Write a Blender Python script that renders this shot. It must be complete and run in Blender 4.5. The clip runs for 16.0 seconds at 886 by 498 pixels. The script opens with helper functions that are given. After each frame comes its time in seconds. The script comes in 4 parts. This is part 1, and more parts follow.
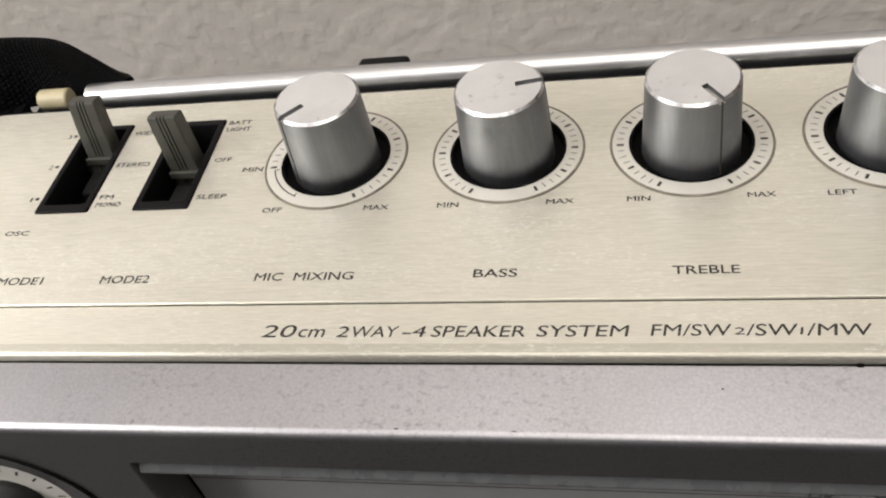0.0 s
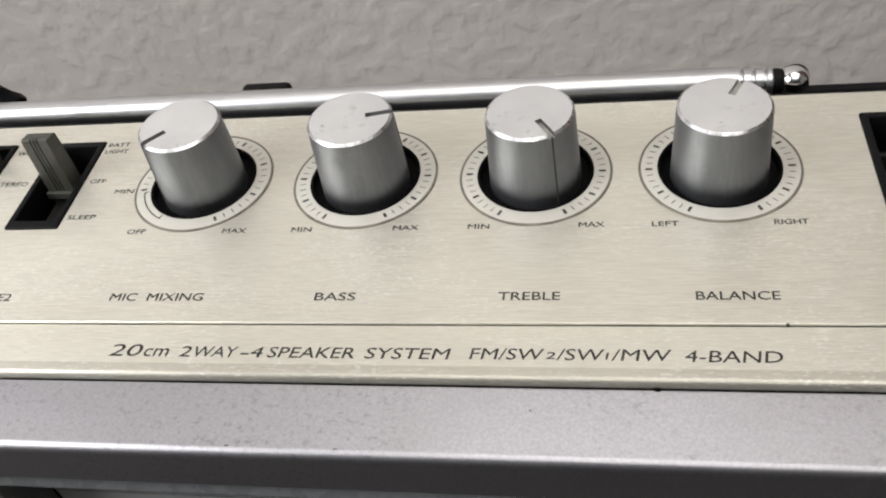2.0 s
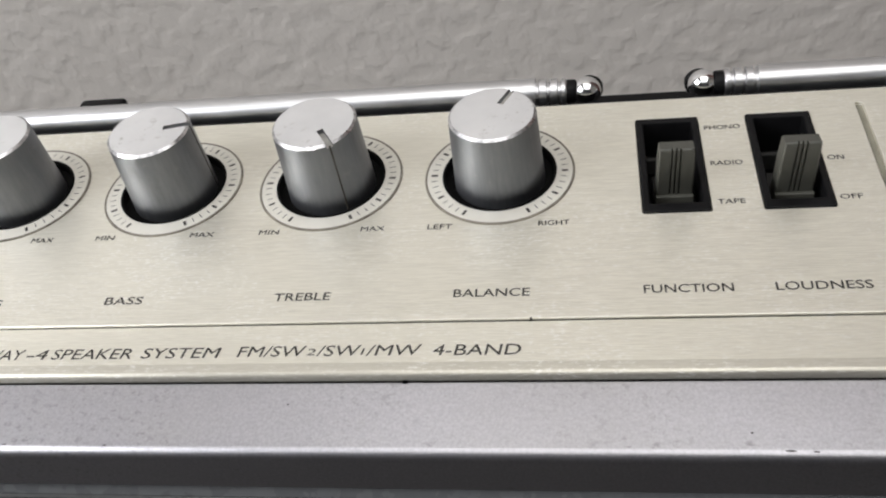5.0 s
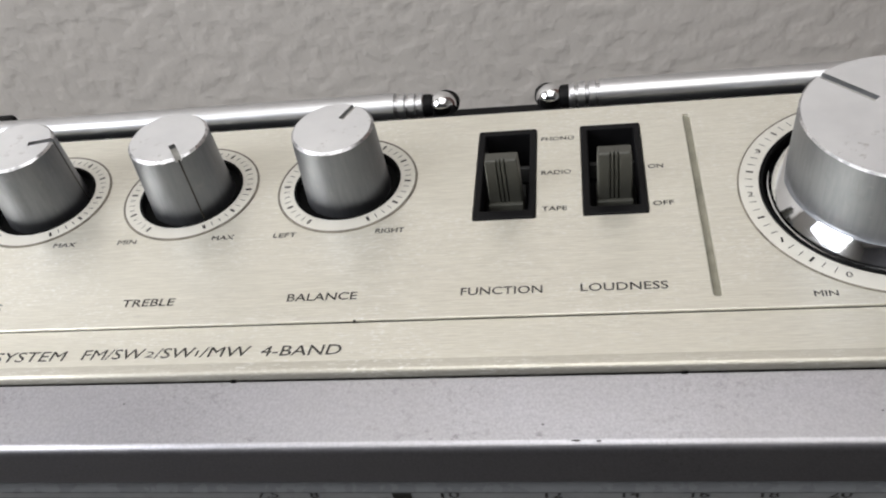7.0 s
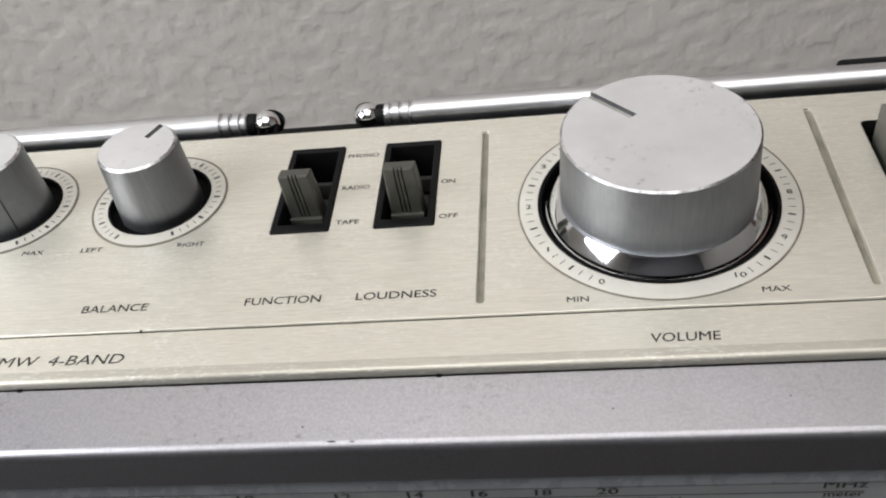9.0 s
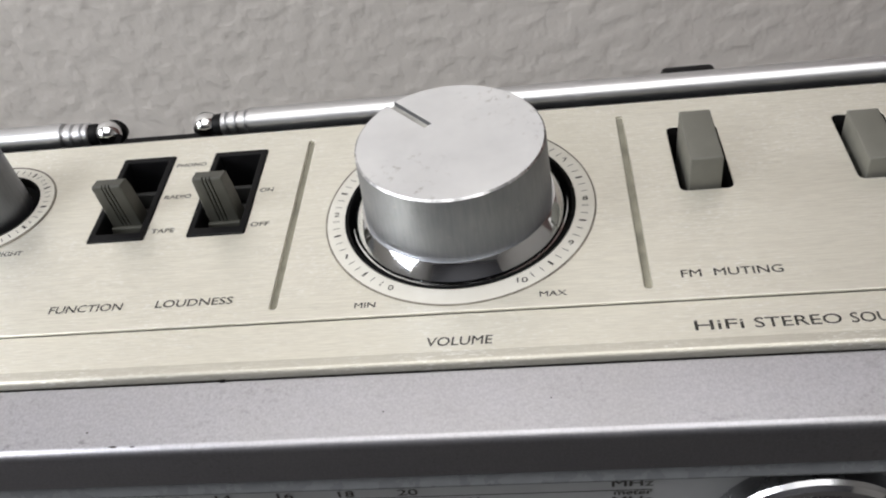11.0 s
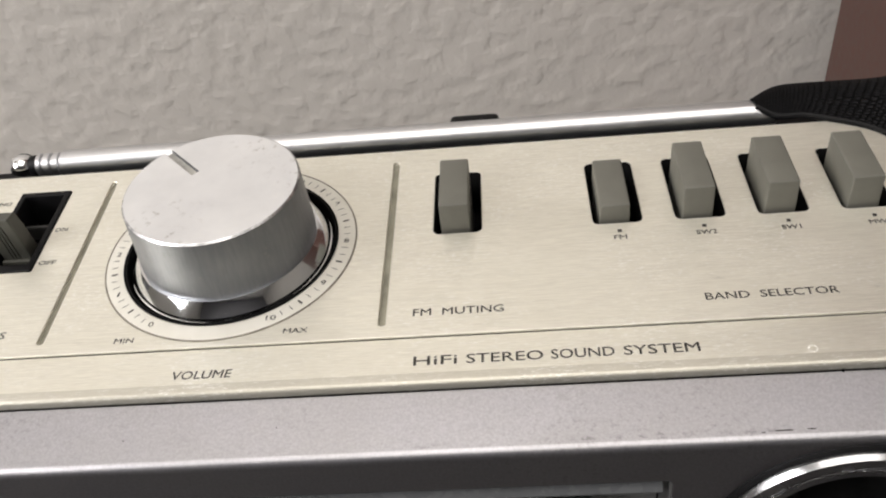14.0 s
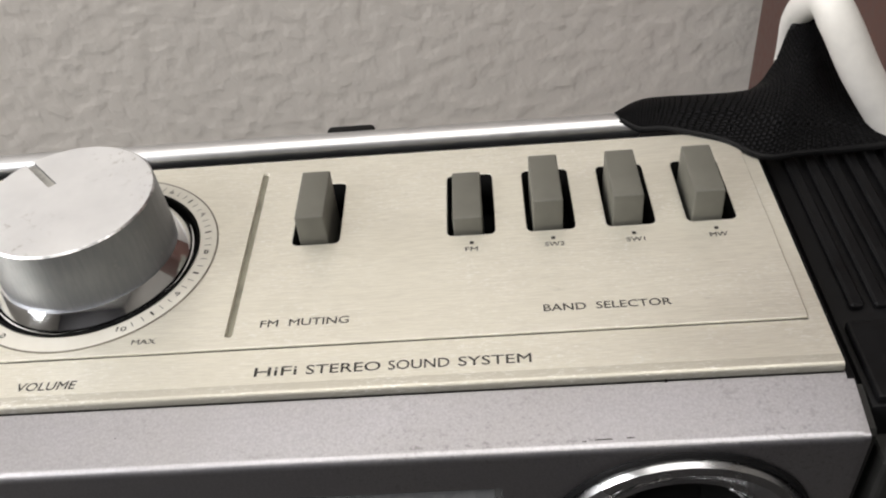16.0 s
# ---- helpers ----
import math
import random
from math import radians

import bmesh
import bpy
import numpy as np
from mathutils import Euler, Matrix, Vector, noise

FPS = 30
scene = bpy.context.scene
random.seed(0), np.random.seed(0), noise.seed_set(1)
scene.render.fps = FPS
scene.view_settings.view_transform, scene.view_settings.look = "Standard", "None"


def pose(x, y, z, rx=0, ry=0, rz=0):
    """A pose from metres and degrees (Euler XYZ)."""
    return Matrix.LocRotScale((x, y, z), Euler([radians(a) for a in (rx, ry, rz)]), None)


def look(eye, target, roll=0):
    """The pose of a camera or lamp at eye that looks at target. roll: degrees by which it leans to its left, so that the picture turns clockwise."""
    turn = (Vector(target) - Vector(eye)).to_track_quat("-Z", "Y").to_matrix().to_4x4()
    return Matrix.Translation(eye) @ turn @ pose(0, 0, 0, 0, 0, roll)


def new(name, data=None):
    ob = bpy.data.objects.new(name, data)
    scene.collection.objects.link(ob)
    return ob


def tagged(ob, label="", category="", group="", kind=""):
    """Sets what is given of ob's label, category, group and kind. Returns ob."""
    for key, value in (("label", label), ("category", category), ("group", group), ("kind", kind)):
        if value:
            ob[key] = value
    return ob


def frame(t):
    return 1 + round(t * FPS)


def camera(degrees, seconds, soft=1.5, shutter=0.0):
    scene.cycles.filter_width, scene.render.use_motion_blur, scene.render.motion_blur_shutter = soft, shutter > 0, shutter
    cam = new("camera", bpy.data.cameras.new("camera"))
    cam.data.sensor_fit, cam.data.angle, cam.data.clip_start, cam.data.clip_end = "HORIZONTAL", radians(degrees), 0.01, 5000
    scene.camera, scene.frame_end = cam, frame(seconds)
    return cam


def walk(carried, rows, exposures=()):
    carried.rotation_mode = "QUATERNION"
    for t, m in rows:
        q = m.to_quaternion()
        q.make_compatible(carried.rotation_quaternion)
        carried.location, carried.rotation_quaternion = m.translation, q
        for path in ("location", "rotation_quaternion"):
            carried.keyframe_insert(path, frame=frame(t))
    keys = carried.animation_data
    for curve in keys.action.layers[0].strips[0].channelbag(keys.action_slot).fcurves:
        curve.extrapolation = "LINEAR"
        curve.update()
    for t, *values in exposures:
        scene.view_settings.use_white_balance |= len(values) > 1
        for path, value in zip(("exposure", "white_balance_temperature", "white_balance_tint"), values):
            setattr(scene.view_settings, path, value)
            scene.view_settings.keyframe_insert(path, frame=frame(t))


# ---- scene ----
cam = camera(52.26, 16.0, soft=2.1)
PATH = [
    (0, (0.00654, -0.07995, 0.44006), (-0.03567, 0.05416, 0.29782), -13.962),
    (0.5, (0.01081, -0.07981, 0.44053), (-0.02765, 0.05491, 0.29780), -12.704),
    (1, (0.01935, -0.07941, 0.44216), (-0.01888, 0.05591, 0.29994), -12.291),
    (1.5, (0.02531, -0.07925, 0.44277), (-0.01270, 0.05681, 0.30120), -11.950),
    (2, (0.03145, -0.07982, 0.44309), (-0.00660, 0.05642, 0.30170), -11.900),
    (2.5, (0.03738, -0.08015, 0.44280), (-0.00101, 0.05643, 0.30183), -11.870),
    (3, (0.04709, -0.08256, 0.44379), (0.00892, 0.05538, 0.30409), -11.671),
    (3.2, (0.05100, -0.08392, 0.44403), (0.01252, 0.05469, 0.30509), -11.777),
    (5.3, (0.07148, -0.08290, 0.44157), (0.03882, 0.05682, 0.30225), -11.169),
    (5.5, (0.07482, -0.08160, 0.44164), (0.04270, 0.05768, 0.30175), -11.127),
    (6, (0.08444, -0.08168, 0.44175), (0.05280, 0.05800, 0.30215), -11.022),
    (6.5, (0.09040, -0.08359, 0.44272), (0.05834, 0.05670, 0.30384), -11.271),
    (7, (0.09702, -0.08773, 0.44416), (0.06546, 0.05341, 0.30602), -11.246),
    (7.5, (0.10475, -0.09066, 0.44473), (0.07511, 0.05158, 0.30730), -10.717),
    (8, (0.11336, -0.09290, 0.44668), (0.08530, 0.05045, 0.31006), -10.517),
    (8.5, (0.12217, -0.09408, 0.44528), (0.09575, 0.05036, 0.30948), -10.150),
    (9, (0.13198, -0.09171, 0.44376), (0.10649, 0.05281, 0.30788), -9.971),
    (9.2, (0.13583, -0.08961, 0.44324), (0.11025, 0.05440, 0.30683), -10.085),
    (11.3, (0.17116, -0.09367, 0.44259), (0.14924, 0.05187, 0.30717), -9.595),
    (11.5, (0.17390, -0.09493, 0.44323), (0.15252, 0.05105, 0.30820), -9.504),
    (12, (0.18007, -0.09824, 0.44449), (0.16001, 0.04862, 0.31021), -9.041),
    (12.5, (0.19027, -0.09927, 0.44582), (0.17135, 0.04802, 0.31186), -8.635),
    (13, (0.19815, -0.09963, 0.44769), (0.18071, 0.04825, 0.31417), -8.192),
    (13.5, (0.20301, -0.09907, 0.44861), (0.18613, 0.04916, 0.31541), -7.967),
    (14, (0.20913, -0.09803, 0.44960), (0.19278, 0.05032, 0.31647), -7.723),
    (14.5, (0.21388, -0.09561, 0.44836), (0.19850, 0.05245, 0.31478), -7.438),
    (15, (0.21968, -0.09478, 0.44943), (0.20563, 0.05303, 0.31543), -7.082),
    (15.5, (0.22696, -0.09572, 0.45102), (0.21439, 0.05226, 0.31706), -6.695),
    (16, (0.23392, -0.09837, 0.45161), (0.22266, 0.04971, 0.31765), -6.418),
]
walk(cam, [(t, look(eye, target, roll)) for t, eye, target, roll in PATH], [(0, -0.13, 6850, 11), (0.8, -0.13, 6800, 11), (1.8, -0.17, 6550, 10), (3, -0.17, 6480, 10), (6, -0.15, 6350, 10), (9, -0.05, 6350, 10), (12.5, 0.09, 6330, 10), (14, 0.1, 6750, 11), (15, 0.1, 6600, 10), (16, 0.09, 6670, 10)])

# ---- world, light and room light ----
world = bpy.data.worlds.new("world")
scene.world = world
world.use_nodes = True
wn = world.node_tree.nodes
sky = wn.new("ShaderNodeTexSky")
sky.sky_type, sky.sun_disc = "NISHITA", False
sky.sun_elevation, sky.sun_rotation = radians(40), radians(250)
world.node_tree.links.new(sky.outputs[0], wn["Background"].inputs[0])
wn["Background"].inputs[1].default_value = 0.1
scene.view_settings.exposure = 0.0


def area_lamp(name, m, w, h, power, colour):
    lamp = bpy.data.lights.new(name, "AREA")
    lamp.shape, lamp.size, lamp.size_y, lamp.energy, lamp.color = "RECTANGLE", w, h, power, colour
    ob = new(name, lamp)
    ob.matrix_world = m
    return ob


area_lamp("window_daylight", look((-1.55, -0.75, 1.55), (0.0, -0.2, 0.4)), 1.2, 1.1, 40, (0.985, 0.985, 1.0))
# Overhead fill added to brighten panel and wall; no such lamp is seen.
area_lamp("added_overhead_fill", look((0.3, -0.75, 2.33), (0.3, -0.749, 0.0)), 1.85, 1.85, 28, (1.0, 0.975, 0.945))

# ---- materials ----


def shader(name, colour, rough=0.5, metal=0.0):
    m = bpy.data.materials.new(name)
    m.use_nodes = True
    b = m.node_tree.nodes["Principled BSDF"]
    b.inputs["Base Color"].default_value = (*colour, 1)
    b.inputs["Roughness"].default_value = rough
    b.inputs["Metallic"].default_value = metal
    return m, m.node_tree.nodes, m.node_tree.links, b


def noise_node(n, l, scale, stretch=(1, 1, 1), detail=4.0, rough=0.55):
    co = n.new("ShaderNodeTexCoord")
    mp = n.new("ShaderNodeMapping")
    mp.inputs["Scale"].default_value = stretch
    tx = n.new("ShaderNodeTexNoise")
    tx.inputs["Scale"].default_value, tx.inputs["Detail"].default_value = scale, detail
    tx.inputs["Roughness"].default_value = rough
    l.new(co.outputs["Object"], mp.inputs[0])
    l.new(mp.outputs[0], tx.inputs["Vector"])
    return tx.outputs["Fac"]


def ramp(n, l, fac, stops):
    r = n.new("ShaderNodeValToRGB")
    e = r.color_ramp.elements
    while len(e) < len(stops):
        e.new(0.5)
    for k, (p, c) in enumerate(stops):
        e[k].position = p
        e[k].color = (*c, 1) if len(c) == 3 else c
    l.new(fac, r.inputs[0])
    return r.outputs[0]


def grey(v):
    return (v, v, v)


def mix(n, l, fac, a, b, mode="MIX"):
    x = n.new("ShaderNodeMix")
    x.data_type, x.blend_type = "RGBA", mode
    for s, v in ((x.inputs[0], fac), (x.inputs[6], a), (x.inputs[7], b)):
        if isinstance(v, (int, float)):
            s.default_value = v
        elif isinstance(v, tuple):
            s.default_value = (*v, 1)
        else:
            l.new(v, s)
    return x.outputs[2]


def bump(n, l, b, height, strength, distance, before=None):
    x = n.new("ShaderNodeBump")
    x.inputs["Strength"].default_value, x.inputs["Distance"].default_value = strength, distance
    l.new(height, x.inputs["Height"])
    if before:
        l.new(before, x.inputs["Normal"])
    l.new(x.outputs[0], b.inputs["Normal"])
    return x.outputs[0]


def grain(n, l, b, amount):
    """Brush lines along x: reflections spread across them, along y."""
    way = n.new("ShaderNodeCombineXYZ")
    way.inputs["Y"].default_value = 1.0
    b.inputs["Anisotropic"].default_value = amount
    l.new(way.outputs[0], b.inputs["Tangent"])


def brushed(name, dark, light, rough, streak=(18, 330, 330), strength=0.2, across=0.7):
    m, n, l, b = shader(name, light, rough, 0.8)
    grain(n, l, b, across)
    fine = noise_node(n, l, 14, streak, 4, 0.6)
    broad = noise_node(n, l, 28, (0.6, 1.4, 1), 4)
    flecks = noise_node(n, l, 14, (62, 210, 210), 3, 0.6)
    patches = noise_node(n, l, 55, (0.8, 1.3, 1), 4, 0.6)
    c = ramp(n, l, fine, [(0.3, dark), (0.7, light)])
    c = mix(n, l, ramp(n, l, broad, [(0.42, grey(0)), (0.75, grey(0.45))]), c, tuple(v * 0.84 for v in light))
    worn = ramp(n, l, patches, [(0.38, grey(0.1)), (0.6, grey(1))])
    pale = mix(n, l, 1.0, ramp(n, l, flecks, [(0.54, grey(0)), (0.68, grey(0.62))]), worn, "MULTIPLY")
    c = mix(n, l, pale, c, (0.99, 0.985, 0.96))
    l.new(mix(n, l, pale, grey(0.82), grey(0.45)), b.inputs["Metallic"])
    dust = noise_node(n, l, 620, (0.8, 1, 1), 3, 0.7)
    c = mix(n, l, ramp(n, l, dust, [(0.69, grey(0)), (0.76, grey(0.5))]), c, (0.97, 0.96, 0.92))
    tarnish = noise_node(n, l, 240, (0.5, 1, 1), 5, 0.7)
    c = mix(n, l, ramp(n, l, tarnish, [(0.68, grey(0)), (0.82, grey(0.5))]), c, tuple(v * 0.62 for v in dark))
    l.new(c, b.inputs["Base Color"])
    r = ramp(n, l, broad, [(0.3, grey(rough - 0.05)), (0.7, grey(rough + 0.07))])
    l.new(mix(n, l, ramp(n, l, flecks, [(0.57, grey(0)), (0.7, grey(0.5))]), r, grey(min(1.0, rough + 0.25))), b.inputs["Roughness"])
    bump(n, l, b, fine, strength, 0.0002)
    return m


def champagne():
    return brushed("champagne_brushed_aluminium", (0.72, 0.695, 0.605), (0.89, 0.864, 0.765), 0.40)


CHAMPAGNE = champagne()
LIP = brushed("champagne_polished_edge", (0.58, 0.555, 0.48), (0.68, 0.655, 0.575), 0.42, strength=0.08)


def knob_metal(name, rough):
    m, n, l, b = shader(name, (0.62, 0.63, 0.64), rough, 1.0)
    fine = noise_node(n, l, 18, (90, 90, 9), 4)
    pits = noise_node(n, l, 700, (1, 1, 1), 3)
    grime = noise_node(n, l, 190, (1, 1, 0.6), 5, 0.65)
    broad = noise_node(n, l, 90, (1, 1, 1), 4)
    # Darker than bare aluminium: the side's shade is put into the colour.
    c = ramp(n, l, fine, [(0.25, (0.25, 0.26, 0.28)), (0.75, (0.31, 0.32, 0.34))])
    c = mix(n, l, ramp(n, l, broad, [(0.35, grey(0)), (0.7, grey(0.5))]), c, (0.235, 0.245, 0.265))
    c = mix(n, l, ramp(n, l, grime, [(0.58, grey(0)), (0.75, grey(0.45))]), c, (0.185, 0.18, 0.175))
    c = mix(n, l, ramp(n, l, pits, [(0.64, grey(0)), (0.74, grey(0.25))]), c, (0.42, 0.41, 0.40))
    l.new(c, b.inputs["Base Color"])
    l.new(ramp(n, l, broad, [(0.3, grey(rough - 0.05)), (0.7, grey(rough + 0.08))]), b.inputs["Roughness"])
    bump(n, l, b, fine, 0.08, 0.0002)
    return m


KNOB_SIDE = knob_metal("satin_aluminium_shaded_side", 0.47)


def spun(name):
    m, n, l, b = shader(name, (0.74, 0.74, 0.75), 0.34, 0.72)
    broad = noise_node(n, l, 70, (1, 1, 1), 5)
    smear = noise_node(n, l, 210, (1, 0.6, 1), 4, 0.6)
    pits = noise_node(n, l, 620, (1, 1, 1), 4, 0.7)
    soiled = noise_node(n, l, 60, (1, 1, 1), 2)
    # Near-white base puts the top's brightness into the colour.
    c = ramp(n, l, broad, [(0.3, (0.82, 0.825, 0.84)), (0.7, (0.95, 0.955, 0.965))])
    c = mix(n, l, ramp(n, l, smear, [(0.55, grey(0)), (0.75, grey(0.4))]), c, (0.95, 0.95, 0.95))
    dots = mix(n, l, 1.0, ramp(n, l, pits, [(0.58, grey(0)), (0.66, grey(0.55))]), ramp(n, l, soiled, [(0.5, grey(0)), (0.66, grey(1))]), "MULTIPLY")
    c = mix(n, l, dots, c, (0.36, 0.34, 0.31))
    l.new(c, b.inputs["Base Color"])
    l.new(ramp(n, l, smear, [(0.3, grey(0.31)), (0.7, grey(0.45))]), b.inputs["Roughness"])
    bump(n, l, b, noise_node(n, l, 300, (1, 1, 1), 4), 0.05, 0.0002)
    return m


KNOB_TOP = spun("worn_aluminium_lit_top")


def worn_edge(name):
    m, n, l, b = shader(name, (0.7, 0.7, 0.71), 0.3, 1.0)
    nick = noise_node(n, l, 260, (1, 1, 0.4), 4, 0.7)
    l.new(ramp(n, l, nick, [(0.42, (0.34, 0.34, 0.35)), (0.58, (0.86, 0.86, 0.87))]), b.inputs["Base Color"])
    l.new(ramp(n, l, nick, [(0.4, grey(0.42)), (0.65, grey(0.24))]), b.inputs["Roughness"])
    return m


KNOB_EDGE = worn_edge("worn_bevel_aluminium")


def chrome(name, rough=0.06, colour=(0.85, 0.86, 0.87), haze=0.14):
    m, n, l, b = shader(name, colour, rough, 1.0)
    s = noise_node(n, l, 160, (1, 1, 1), 4)
    l.new(ramp(n, l, s, [(0.4, grey(rough)), (0.75, grey(rough + haze))]), b.inputs["Roughness"])
    return m


CHROME = chrome("chrome")
SATIN = chrome("dull_chrome", 0.2, (0.5, 0.505, 0.52))
ANTENNA = chrome("antenna_chrome", 0.34, (0.68, 0.685, 0.7), 0.04)


def plastic(name, colour, rough, relief=0.1, spread=0.25, sheen=0.5):
    m, n, l, b = shader(name, colour, rough)
    b.inputs["Specular IOR Level"].default_value = sheen
    s = noise_node(n, l, 260, (1, 1, 1), 5)
    g = noise_node(n, l, 2600, (1, 1, 1), 2)
    lo, hi = tuple(v * (1 - spread) for v in colour), tuple(min(1, v * (1 + spread)) for v in colour)
    l.new(ramp(n, l, s, [(0.3, lo), (0.7, hi)]), b.inputs["Base Color"])
    l.new(ramp(n, l, s, [(0.3, grey(rough - 0.07)), (0.7, grey(rough + 0.1))]), b.inputs["Roughness"])
    bump(n, l, b, g, relief, 0.0002)
    return m


BLACK = plastic("black_plastic", (0.005, 0.005, 0.0056), 0.5, sheen=0.16)
DARK = plastic("matt_black_cavity", (0.004, 0.004, 0.004), 0.75, sheen=0.08)
LEVER = plastic("grey_olive_plastic", (0.066, 0.066, 0.055), 0.45, 0.06, 0.12)
LEVER_DARK = plastic("dark_grey_plastic", (0.022, 0.022, 0.021), 0.55, sheen=0.25)
RIM = plastic("grey_rim_plastic", (0.09, 0.09, 0.09), 0.45)
GAP = plastic("dark_brown_grey", (0.05, 0.047, 0.04), 0.6, 0.1, 0.5, 0.2)
# Raised rim; its brown-grey holds the thin shadow line round a dial.
RING_LINE = plastic("brown_grey_shadow_rim", (0.20, 0.18, 0.145), 0.5, 0.1, 0.4)
SCUFF = plastic("pale_scuff", (0.80, 0.78, 0.71), 0.5, 0.02, 0.05)
BUTTON = plastic("warm_grey_plastic", (0.128, 0.126, 0.107), 0.5, 0.06, 0.08)
CREAM = plastic("cream_plastic", (0.62, 0.55, 0.36), 0.4, 0.05, 0.1)
WHITE = plastic("white_plastic", (0.76, 0.745, 0.71), 0.42, 0.08, 0.05)
DIAL_WHITE = plastic("white_dial", (0.72, 0.71, 0.66), 0.5, 0.02, 0.05)
SLOT = plastic("uneven_grey_slot", (0.42, 0.41, 0.38), 0.5, 0.1, 0.35)
DIVIDER = plastic("worn_grey_groove", (0.25, 0.24, 0.19), 0.5, 0.1, 0.25)
INK = plastic("black_print", (0.03, 0.028, 0.024), 0.55, 0.02, 0.3)
RED_BROWN = plastic("red_brown_wood", (0.095, 0.045, 0.036), 0.45, 0.1, 0.25)


def ring_face():
    m, n, l, b = shader("pale_printed_ring", (0.80, 0.78, 0.70), 0.42, 0.35)
    s = noise_node(n, l, 150, (1, 1, 1), 4)
    l.new(ramp(n, l, s, [(0.3, (0.72, 0.70, 0.63)), (0.7, (0.80, 0.785, 0.72))]), b.inputs["Base Color"])
    return m


RING = ring_face()


def silver_paint():
    m, n, l, b = shader("silver_grey_paint", (0.5, 0.49, 0.5), 0.48, 1.0)
    fleck = noise_node(n, l, 1900, (1, 1, 1), 3, 0.7)
    broad = noise_node(n, l, 45, (0.7, 1, 1), 5)
    wear = noise_node(n, l, 330, (1, 1, 1), 4, 0.7)
    chips = noise_node(n, l, 900, (0.6, 1, 1), 4, 0.75)
    c = ramp(n, l, fleck, [(0.34, (0.385, 0.38, 0.405)), (0.66, (0.475, 0.47, 0.498))])
    c = mix(n, l, ramp(n, l, broad, [(0.4, grey(0)), (0.75, grey(0.4))]), c, (0.355, 0.343, 0.335))
    c = mix(n, l, ramp(n, l, wear, [(0.67, grey(0)), (0.74, grey(0.45))]), c, (0.27, 0.26, 0.255))
    specks = ramp(n, l, noise_node(n, l, 1050, (0.8, 1, 1), 2, 0.6), [(0.57, grey(0)), (0.65, grey(0.38))])
    zones = ramp(n, l, noise_node(n, l, 24, (1, 1, 1), 3), [(0.44, grey(0.08)), (0.6, grey(1))])
    c = mix(n, l, mix(n, l, 1.0, specks, zones, "MULTIPLY"), c, (0.22, 0.215, 0.215))
    # chipped paint in a narrow line along the front fold
    co = n.new("ShaderNodeTexCoord")
    sep = n.new("ShaderNodeSeparateXYZ")
    l.new(co.outputs["Object"], sep.inputs[0])
    rng = n.new("ShaderNodeMapRange")
    rng.inputs["From Min"].default_value, rng.inputs["From Max"].default_value = -0.0095, -0.0065
    l.new(sep.outputs["Y"], rng.inputs["Value"])
    band = ramp(n, l, rng.outputs[0], [(0.0, grey(0)), (0.25, grey(1)), (0.5, grey(0.8)), (1.0, grey(0))])
    patches = ramp(n, l, noise_node(n, l, 60, (1, 0.2, 0.2), 2), [(0.5, grey(0)), (0.62, grey(1))])
    dots = mix(n, l, 1.0, ramp(n, l, chips, [(0.55, grey(0)), (0.64, grey(0.45))]), patches, "MULTIPLY")
    c = mix(n, l, mix(n, l, 1.0, band, dots, "MULTIPLY"), c, (0.13, 0.125, 0.12))
    l.new(c, b.inputs["Base Color"])
    l.new(ramp(n, l, broad, [(0.3, grey(0.34)), (0.7, grey(0.42))]), b.inputs["Roughness"])
    bump(n, l, b, fleck, 0.07, 0.0002)
    return m


SILVER = silver_paint()
SCALE = plastic("grey_scale_print", (0.33, 0.335, 0.335), 0.4, 0.02, 0.06)


EDGE = plastic("frosted_clear_plastic", (0.115, 0.12, 0.125), 0.26, 0.02, 0.1, 0.35)


def webbing():
    m, n, l, b = shader("black_woven_webbing", (0.008, 0.008, 0.009), 0.65)
    b.inputs["Specular IOR Level"].default_value = 0.12
    uv = n.new("ShaderNodeUVMap")
    mp = n.new("ShaderNodeMapping")
    mp.inputs["Scale"].default_value = (27, 27, 1)
    l.new(uv.outputs[0], mp.inputs[0])
    br = n.new("ShaderNodeTexBrick")
    br.inputs["Scale"].default_value = 1.0
    br.inputs["Mortar Size"].default_value = 0.3
    br.inputs["Mortar Smooth"].default_value = 1.0
    br.inputs["Brick Width"].default_value, br.inputs["Row Height"].default_value = 1.0, 1.0
    br.inputs["Color1"].default_value, br.inputs["Color2"].default_value = (1, 1, 1, 1), (0.75, 0.75, 0.75, 1)
    br.inputs["Mortar"].default_value = (0, 0, 0, 1)
    wob = n.new("ShaderNodeTexNoise")
    wob.inputs["Scale"].default_value, wob.inputs["Detail"].default_value = 0.9, 3.0
    l.new(mp.outputs[0], wob.inputs["Vector"])
    add = n.new("ShaderNodeVectorMath")
    add.operation = "MULTIPLY_ADD"
    add.inputs[1].default_value = (0.7, 0.7, 0.0)
    l.new(wob.outputs["Color"], add.inputs[0])
    l.new(mp.outputs[0], add.inputs[2])
    l.new(add.outputs[0], br.inputs["Vector"])
    # Valleys between yarns get their shade as a darker colour.
    c = mix(n, l, br.outputs["Color"], (0.0006, 0.0006, 0.0008), (0.0095, 0.0095, 0.011))
    l.new(c, b.inputs["Base Color"])
    bump(n, l, b, br.outputs["Color"], 1.0, 0.0016)
    return m


WEB = webbing()


